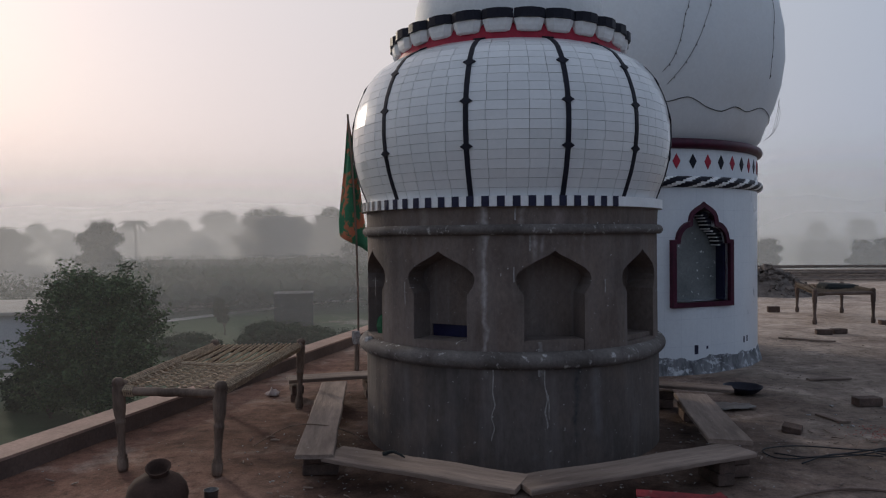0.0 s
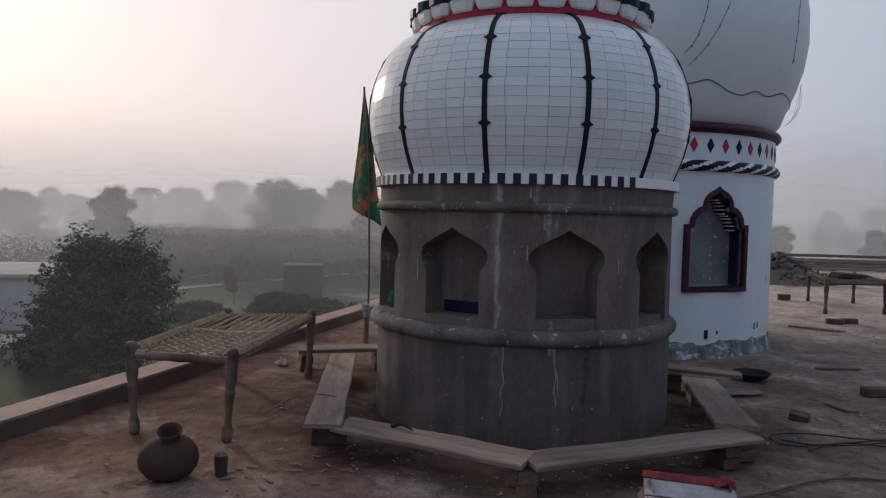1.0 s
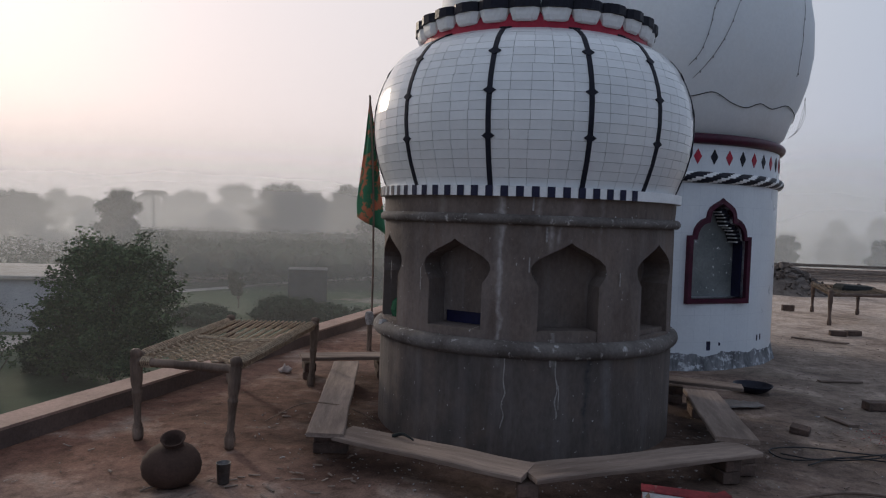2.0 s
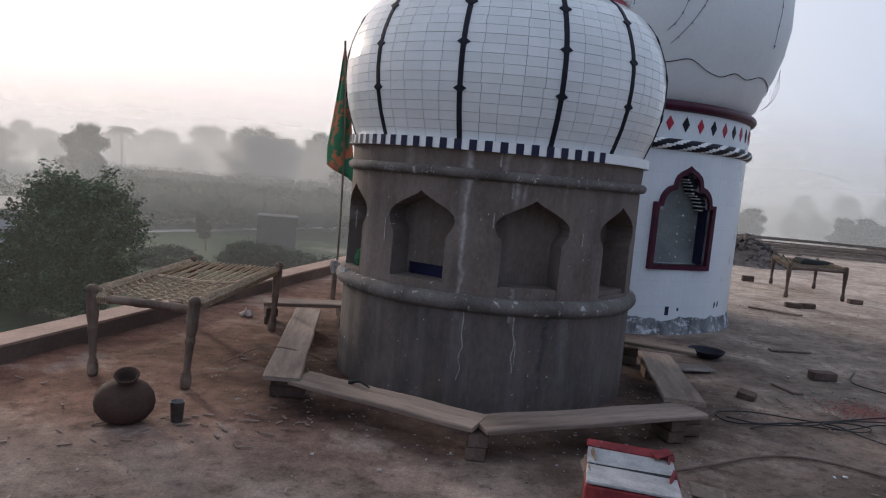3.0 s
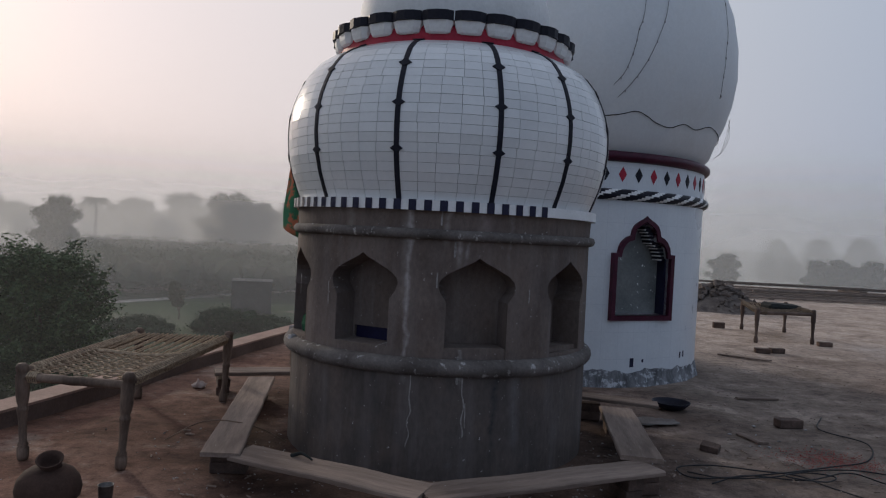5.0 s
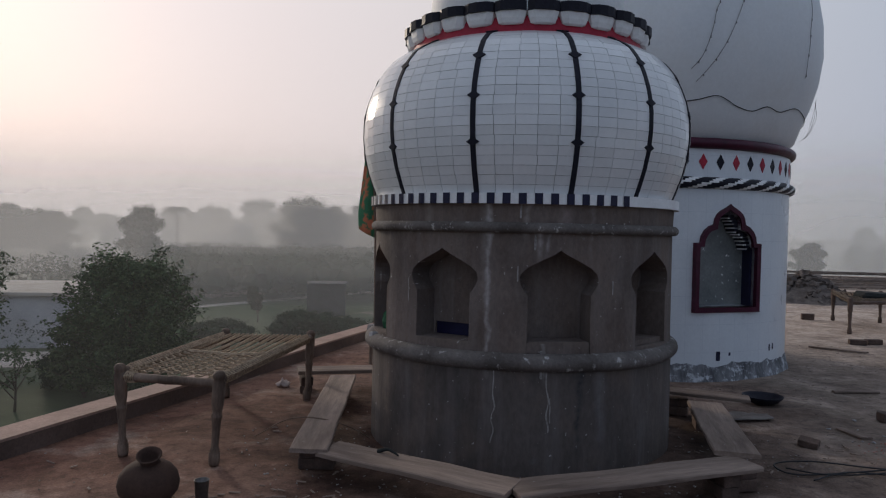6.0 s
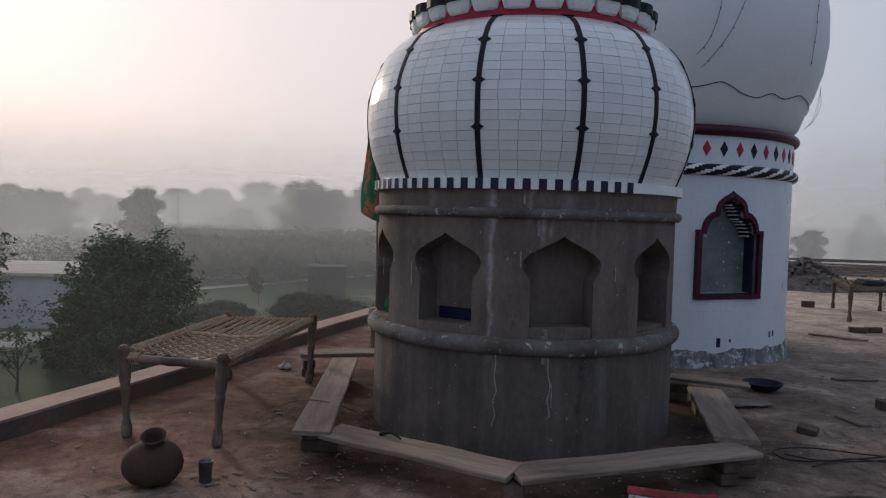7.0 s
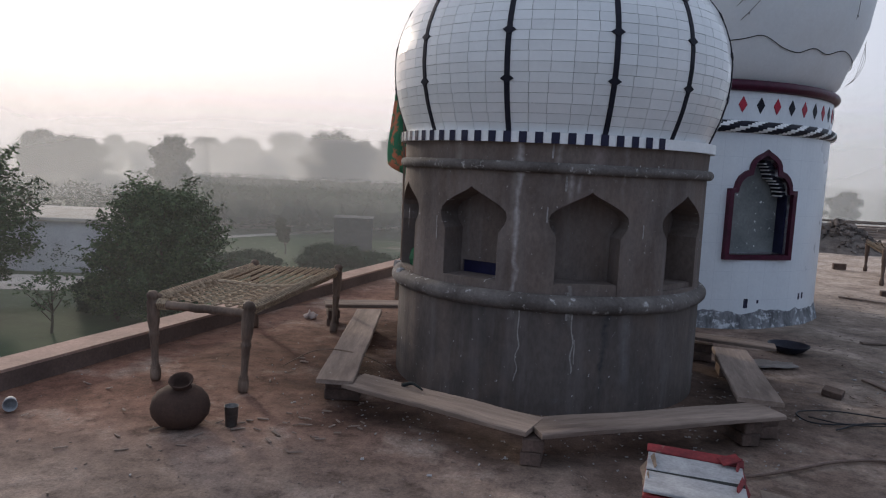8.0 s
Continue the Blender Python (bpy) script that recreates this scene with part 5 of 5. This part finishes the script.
def build_timber():
    rng = random.Random(9)
    stack = thing("timber_stack", "stack of long dark poles and boards on the roof", "timber", (12.9, 26.6, 0))
    for k in range(13):
        y = -2.2 + 0.42 * k + rng.uniform(-0.12, 0.12)
        z = 0.05 + (0.11 if k in (4, 5, 9) else 0.0) + (0.22 if k in (10, 11, 12) else 0.0)
        x0, x1 = -4.4 + rng.uniform(-0.8, 2.2), 5.5 + rng.uniform(-2.5, 1)
        if k % 3:
            b = tube([(x0, y, z), ((x0 + x1) / 2, y + rng.uniform(-0.15, 0.15), z + 0.02), (x1, y + rng.uniform(-0.3, 0.3), z)], 0.045, 6)
        else:
            b = box(x1 - x0, 0.2, 0.05, pose((x0 + x1) / 2, y, z, 0, 0, rng.uniform(-2, 2)), 0.004)
        part("pole" if k % 3 else "plank", b, TIMBER, stack)
    for x in (-2.5, 2.5):
        part("bearer", box(0.12, 5.4, 0.05, pose(x, 0.3, 0.02), 0.004), TIMBER, stack)
        part("block", box(0.3, 1.6, 0.22, pose(x, 2.4, 0.13), 0.004), TIMBER, stack)


build_timber()


def build_clutter():
    for x, y, turn, edge in ((3.45, 6.76, 10, False), (5.08, 11.5, -8, False), (5.34, 11.6, 12, False), (5.50, 14.75, 2, True), (6.62, 12.75, 0, False)):
        brick((x, y, 0.056 if edge else 0.037), turn, on_edge=edge)
    ob = new("brick", BRICK_MESH)
    ob.matrix_basis = pose(2.45, 5.82, 0.028, 8, 6, -30) @ Matrix.Diagonal((0.6, 0.9, 0.7, 1))
    tagged(ob, "broken orange brick on the roof", "brick")
    # Iron pan by the white tower.
    pan = thing("iron_pan", "shallow black iron mortar pan on the roof", "pan", (2.52, 7.2, 0))
    part("bowl", weld(revolve([(0, 0.0), (0.08, 0.0), (0.135, 0.026), (0.172, 0.062), (0.182, 0.078), (0.177, 0.079), (0.166, 0.062), (0.128, 0.03), (0.08, 0.007), (0, 0.007)], 32)), BLACK, pan, smooth=True)
    # Sticks and loose strips.
    for a, b in (((4.24, 11.03), (4.87, 10.66)), ((3.39, 7.87), (3.84, 7.95)), ((2.89, 6.36), (2.97, 6.1))):
        board(a, b, 0.06 if a[1] > 7 else 0.09, 0.02, 0.002, seed=int(a[0] * 10), label="short loose strip of wood on the roof")
    # Cables and hose.
    hose = smooth_line([(1.2, 3.95, 0.02), (1.45, 4.05, 0.012), (1.78, 4.26, 0.012), (2.0, 4.41, 0.012), (2.27, 4.51, 0.012), (2.53, 4.46, 0.012), (2.83, 4.27, 0.012), (3.2, 4.0, 0.012)])
    tagged(part("hose", tube(hose, 0.0085, 6), HOSE, smooth=True), "thin brown water hose on the roof", "hose")
    c1 = smooth_line([(3.15, 4.88, 0.01), (3.0, 5.09, 0.01), (2.89, 5.28, 0.012), (2.64, 5.35, 0.01), (2.33, 5.41, 0.01), (2.08, 5.33, 0.01), (2.04, 5.2, 0.01), (2.12, 5.1, 0.01), (2.36, 5.15, 0.012), (2.79, 5.32, 0.014), (3.23, 5.55, 0.01), (3.64, 5.79, 0.01), (3.9, 6.3, 0.01), (3.7, 6.7, 0.01), (3.95, 7.2, 0.01)])
    tagged(part("cable", tube(c1, 0.0055, 5), CABLE, smooth=True), "tangled black electric cable on the roof", "cable")
    c2 = smooth_line([(2.2, 5.0, 0.01), (2.5, 5.22, 0.01), (2.9, 5.2, 0.01), (3.3, 5.4, 0.02), (3.5, 5.2, 0.01), (3.9, 5.1, 0.01)])
    tagged(part("cable", tube(c2, 0.005, 5), CABLE, smooth=True), "tangled black electric cable on the roof", "cable")
    c3 = smooth_line([(2.1, 5.22, 0.012), (2.3, 5.12, 0.016), (2.65, 5.2, 0.014), (2.95, 5.34, 0.02), (3.15, 5.3, 0.016), (3.02, 5.18, 0.012), (2.78, 5.24, 0.02), (3.05, 5.42, 0.014), (3.4, 5.5, 0.012), (3.75, 5.42, 0.01), (4.1, 5.6, 0.01)])
    tagged(part("cable", tube(c3, 0.005, 5), CABLE, smooth=True), "tangled black electric cable on the roof", "cable")
    # Cloth on the second bed.
    roll = bmesh.new()
    add_box(roll, 0.7, 0.35, 0.16, pose(6.35, 13.9, 0.53, 4, 3, 12), 0.05)
    tagged(part("cloth_roll", roll, CLOTH), "dark rolled cloth lying on the rope bed", "cloth")
    # Grit, pale plaster chips and splinters.
    rng = random.Random(17)
    for label, count, small, big, mat in (("small dark stone and mud crumbs on the roof", 1300, 0.003, 0.009, CRUMB), ("pale plaster and tile chips on the roof", 620, 0.003, 0.009, DRIP), ("brown wood splinters on the roof", 260, 0.006, 0.011, PLANK)):
        b = bmesh.new()
        for _ in range(count):
            y = 2.4 + 9 * rng.random() ** 1.5
            x = rng.uniform(max(-2.8, parapet_x(y) + 0.1), 6.0)
            if mat is DRIP and rng.random() < 0.6:
                a, r = radians(rng.uniform(-80, 100)), WALL_R + 0.05 + 0.9 * rng.random()
                x, y = TC[0] + r * math.sin(a), TC[1] - r * math.cos(a)
            if math.dist((x, y), TC) < WALL_R + 0.02 or math.dist((x, y), WC) < WR + 0.06:
                continue
            s = rng.uniform(small, big)
            l = rng.uniform(2.5, 7) if mat is PLANK else rng.uniform(1, 2.4)
            add_box(b, s * l, s, s * 0.6, pose(x, y, s * 0.25 + 0.003, rng.uniform(-15, 15), rng.uniform(-15, 15), rng.uniform(0, 360)))
        tagged(part("chips", b, mat), label, "chips", kind="stuff")


build_clutter()


def build_cartons():
    box_a = thing("tile_carton", "red and white tile carton with closed flaps on the roof", "carton", (1.06, 3.38, 0), turn=-8.5)
    part("body", box(0.42, 0.49, 0.235, pose(0, 0, 0.1175), 0.006), CARD_RED, box_a)
    # Black strip laid in the flap gap to give it its shade.
    part("seam", box(0.41, 0.03, 0.010, pose(0, 0, 0.240)), CLOTH, box_a, "black strip for the shade in the gap between the flaps")
    for y in (0.128, -0.128):
        part("top_flap", box(0.415, 0.232, 0.014, pose(0, y, 0.243, 1.5 if y > 0 else -2, 1.2, 0), 0.003), CARD_WHITE, box_a, "white top flap")
    part("torn_edge", box(0.43, 0.05, 0.012, pose(0, 0.225, 0.262, 22, 2, 0), 0.003), CARD_RED, box_a, "torn red edge")
    part("torn_edge", box(0.42, 0.012, 0.03, pose(0.0, 0.252, 0.262, 8, 1, 1), 0.003), CARD_RED, box_a, "torn red edge")
    part("red_scrap", box(0.09, 0.06, 0.008, pose(0.15, 0.20, 0.279, 10, -14, 25), 0.002), CARD_RED, box_a)
    box_b = thing("tile_carton", "crushed open red carton on the roof", "carton", (1.05, 2.87, 0), turn=-10)
    part("body", box(0.40, 0.44, 0.15, pose(0, 0, 0.075), 0.006), CARD_RED, box_b)
    part("flap", box(0.40, 0.10, 0.010, pose(0.0, 0.15, 0.178, 12, 3, -5), 0.003), CARD_BROWN, box_b, "bent brown flap")
    part("flap", box(0.38, 0.11, 0.010, pose(-0.01, 0.02, 0.168, -10, 4, -8), 0.003), CARD_RED, box_b)
    part("flap", box(0.12, 0.34, 0.010, pose(-0.13, -0.06, 0.176, 3, -14, 10), 0.003), CARD_BROWN, box_b, "bent brown flap")
    rng = random.Random(8)
    for k in range(7):
        tone = (CARD_RED, CARD_BROWN, CARD_RED)[k % 3]
        w, l = rng.uniform(0.05, 0.12), rng.uniform(0.08, 0.2)
        b = box(w, l, 0.006, Matrix())
        for v in b.verts:
            v.co += Vector((rng.uniform(-0.02, 0.02), rng.uniform(-0.02, 0.02), 0))
        scrap = part("torn_scrap", b, tone, box_b)
        scrap.matrix_basis = pose(rng.uniform(-0.14, 0.15), rng.uniform(-0.16, 0.15), 0.172 + 0.004 * k, rng.uniform(-9, 9), rng.uniform(-9, 9), rng.uniform(55, 105))
    for k in range(4):
        b = box(rng.uniform(0.04, 0.09), rng.uniform(0.08, 0.16), 0.006, Matrix())
        for v in b.verts:
            v.co += Vector((rng.uniform(-0.015, 0.015), rng.uniform(-0.015, 0.015), 0))
        corner = part("frayed_corner", b, CARD_RED if k % 2 else CARD_BROWN, box_a)
        corner.matrix_basis = pose(0.2 if k % 2 else -0.2, -0.12 + 0.1 * k, 0.225, rng.uniform(-10, 10), rng.uniform(50, 75) * (1 if k % 2 else -1), rng.uniform(-20, 20))
    box_c = thing("brown_carton", "brown cardboard carton on the roof", "carton", (1.42, 3.22, 0), turn=-12)
    part("body", box(0.19, 0.34, 0.165, pose(0, 0, 0.0825), 0.006), CARD_BROWN, box_c)
    part("tape", box(0.022, 0.346, 0.169, pose(-0.02, 0, 0.0845), 0.002), CLOTH, box_c, "dark tape")
    part("flap", box(0.17, 0.10, 0.008, pose(-0.03, 0.14, 0.185, 16, 8, 10), 0.002), CARD_BROWN, box_c)


build_cartons()


def build_small_things():
    rng = random.Random(33)
    # Stake with a pale rag behind the tower, and a rag on the floor.
    stake = thing("stake", "short wooden stake wrapped in a pale rag", "stake", (-1.46, 8.3, 0))
    part("post", tube([(0, 0, -0.02), (0.01, 0, 0.44)], 0.03, 7), BED_WOOD, stake)
    part("rag", weld(revolve([(0.0, 0.455), (0.035, 0.45), (0.045, 0.40), (0.04, 0.34), (0.032, 0.3), (0.0, 0.3)], 14, wobble=0.03)), DRIP, stake, "pale rag")
    folds = weld(revolve([(0.0, 0.0), (0.05, 0.0), (0.09, 0.004), (0.105, 0.02), (0.085, 0.04), (0.05, 0.05), (0.0, 0.055)], 36))
    for v in folds.verts:
        k = 1 + 0.9 * noise.noise((v.co.x * 14, v.co.y * 14, 3.1))
        v.co.x *= k
        v.co.y *= k
        v.co.z *= max(0.15, 1 + 1.6 * noise.noise((v.co.x * 26, v.co.y * 26, 8.2)))
    rag = part("rag", folds, RAG, smooth=True)
    rag.matrix_basis = pose(-2.0, 6.9, 0.002, 0, 0, 20) @ Matrix.Diagonal((0.75, 0.45, 0.9, 1))
    tagged(rag, "crumpled pale rag lying on the roof", "rag")
    cloth = part("green_bag", weld(revolve([(0.0, 0.0), (0.055, 0.0), (0.065, 0.05), (0.05, 0.11), (0.02, 0.14), (0.0, 0.14)], 16, wobble=0.03)), GREEN)
    cloth.matrix_basis = Matrix.Translation(on_ring(TC, 1.02, NICHES[0] - 4, 0.803))
    tagged(cloth, "small crumpled green bag in a tower niche", "bag")
    lump = part("plaster_lump", weld(revolve([(0.0, -0.01), (0.035, -0.01), (0.03, 0.018), (0.0, 0.025)], 12, wobble=0.03)), CARD_WHITE)
    lump.matrix_basis = Matrix.Translation(on_ring(TC, WALL_R + 0.03, -64, 0.768))
    tagged(lump, "white plaster lump stuck to the string course", "plaster")
    # Offcuts of wood by the board, and a thin stick across it.
    for k in range(22):
        a, r = rng.uniform(0, 6.28), 0.42 * rng.random() ** 0.6
        l = rng.uniform(0.025, 0.085)
        b = box(l, rng.uniform(0.008, 0.016), 0.007, Matrix(), 0.002)
        ob = part("wood_offcut", b, PLANK)
        ob.matrix_basis = pose(-1.08 + r * math.cos(a), 4.12 + 0.8 * r * math.sin(a), 0.008, rng.uniform(-6, 6), rng.uniform(-4, 4), rng.uniform(-50, 50))
        tagged(ob, "small offcut of wood on the roof", "offcut", "offcuts beside the boards")
    stick = part("stick", tube(smooth_line([(-1.58, 5.16, 0.02), (-1.26, 5.0, 0.209), (-1.03, 5.04, 0.211), (-0.86, 5.18, 0.12), (-0.74, 5.28, 0.02)]), 0.0045, 5), BED_WOOD)
    tagged(stick, "thin crooked stick lying across a board", "stick")
    leaf = part("curled_leaf", tube(smooth_line([(-0.09, 0.0, 0.004), (-0.03, 0.012, 0.024), (0.02, 0.0, 0.020), (0.07, -0.012, 0.008)]), 0.014, 6, None, 0.005), CLOTH, smooth=True)
    leaf.matrix_basis = pose(-0.42, 4.41, 0.190, 0, 0, -22)
    tagged(leaf, "dark curled scrap lying on a board", "scrap")
    # Thin crumpled sheet added in place of a pale dusty patch of floor.
    sheet = bmesh.new()
    grid = [[sheet.verts.new((0.42 * (i / 14 - 0.5), 0.26 * (j / 9 - 0.5) * (1 - 0.5 * (i / 14) ** 2), 0.012 + 0.022 * abs(noise.noise((i * 0.45, j * 0.5, 2))))) for i in range(15)] for j in range(10)]
    for p, q in zip(grid, grid[1:]):
        for i in range(14):
            sheet.faces.new((p[i], p[i + 1], q[i + 1], q[i]))
    ob = part("dusty_patch", sheet, SLAB, smooth=True)
    ob.matrix_basis = pose(2.21, 6.58, 0.004, 0, 0, 8)
    ob.modifiers.new("thick", "SOLIDIFY").thickness = 0.006
    tagged(ob, "thin crumpled sheet standing for a pale dusty patch of roof", "sack")


def build_chips():
    """Broken white tile and wood offcuts dropped on the open roof."""
    rng = random.Random(77)
    for x, y, count, spread, mat, kind in ((2.2, 3.80, 9, 0.16, CARD_WHITE, "tile_chip"), (2.48, 4.24, 2, 0.05, WHITE, "tile_chip"), (2.25, 3.5, 14, 0.14, PLANK, "wood_offcut"), (2.75, 5.6, 16, 0.35, PLANK, "wood_offcut"), (3.1, 6.4, 10, 0.4, CARD_WHITE, "tile_chip"), (3.0, 4.9, 10, 0.35, PLANK, "wood_offcut"), (-0.2, 3.9, 3, 0.3, CARD_WHITE, "tile_chip"), (-1.6, 3.6, 10, 0.4, PLANK, "wood_offcut")):
        for _ in range(count):
            q = rng.uniform(0.010, 0.026)
            px, py = x + rng.gauss(0, spread), y + rng.gauss(0, spread * 0.6)
            if math.dist((px, py), TC) < 1.75:
                continue
            l = q * (rng.uniform(2.2, 4.5) if mat is PLANK else rng.uniform(1.0, 2.0))
            w = q * (0.5 if mat is PLANK else 0.8)
            b = box(l, w, 0.007, Matrix())
            for v in b.verts:
                v.co.x += rng.uniform(-0.2, 0.2) * l
                v.co.y += rng.uniform(-0.2, 0.2) * w
            ob = part(kind, b, mat)
            ob.matrix_basis = pose(px, py, 0.009, rng.uniform(-8, 8), rng.uniform(-8, 8), rng.uniform(0, 180))
            if mat is PLANK:
                tagged(ob, "small offcut of wood on the roof", "offcut", "offcuts scattered on the roof")
            else:
                tagged(ob, "broken chip of white tile on the roof", "tile chip", "tile chips scattered on the roof")


build_chips()


def build_dust():
    b = bmesh.new()
    rng = random.Random(51)
    for _ in range(1100):
        q = rng.uniform(0.002, 0.007)
        add_box(b, q * 1.4, q, q * 0.6, pose(3.35 + rng.gauss(0, 0.20), 5.75 + rng.gauss(0, 0.14), q * 0.3 + 0.003, rng.uniform(-20, 20), rng.uniform(-20, 20), rng.uniform(0, 360)))
    tagged(part("brick_crumbs", b, surface("red_brick_crumb", (0.26, 0.065, 0.055), (0.42, 0.13, 0.11), 0.95, 5, 60, 0.3)), "scatter of red brick crumbs", "rubble", kind="stuff")


SLAB = surface("pale_dusty_patch", (0.125, 0.108, 0.098), (0.20, 0.18, 0.168), 0.9, 4, 50, 0.3)
build_small_things()
build_dust()
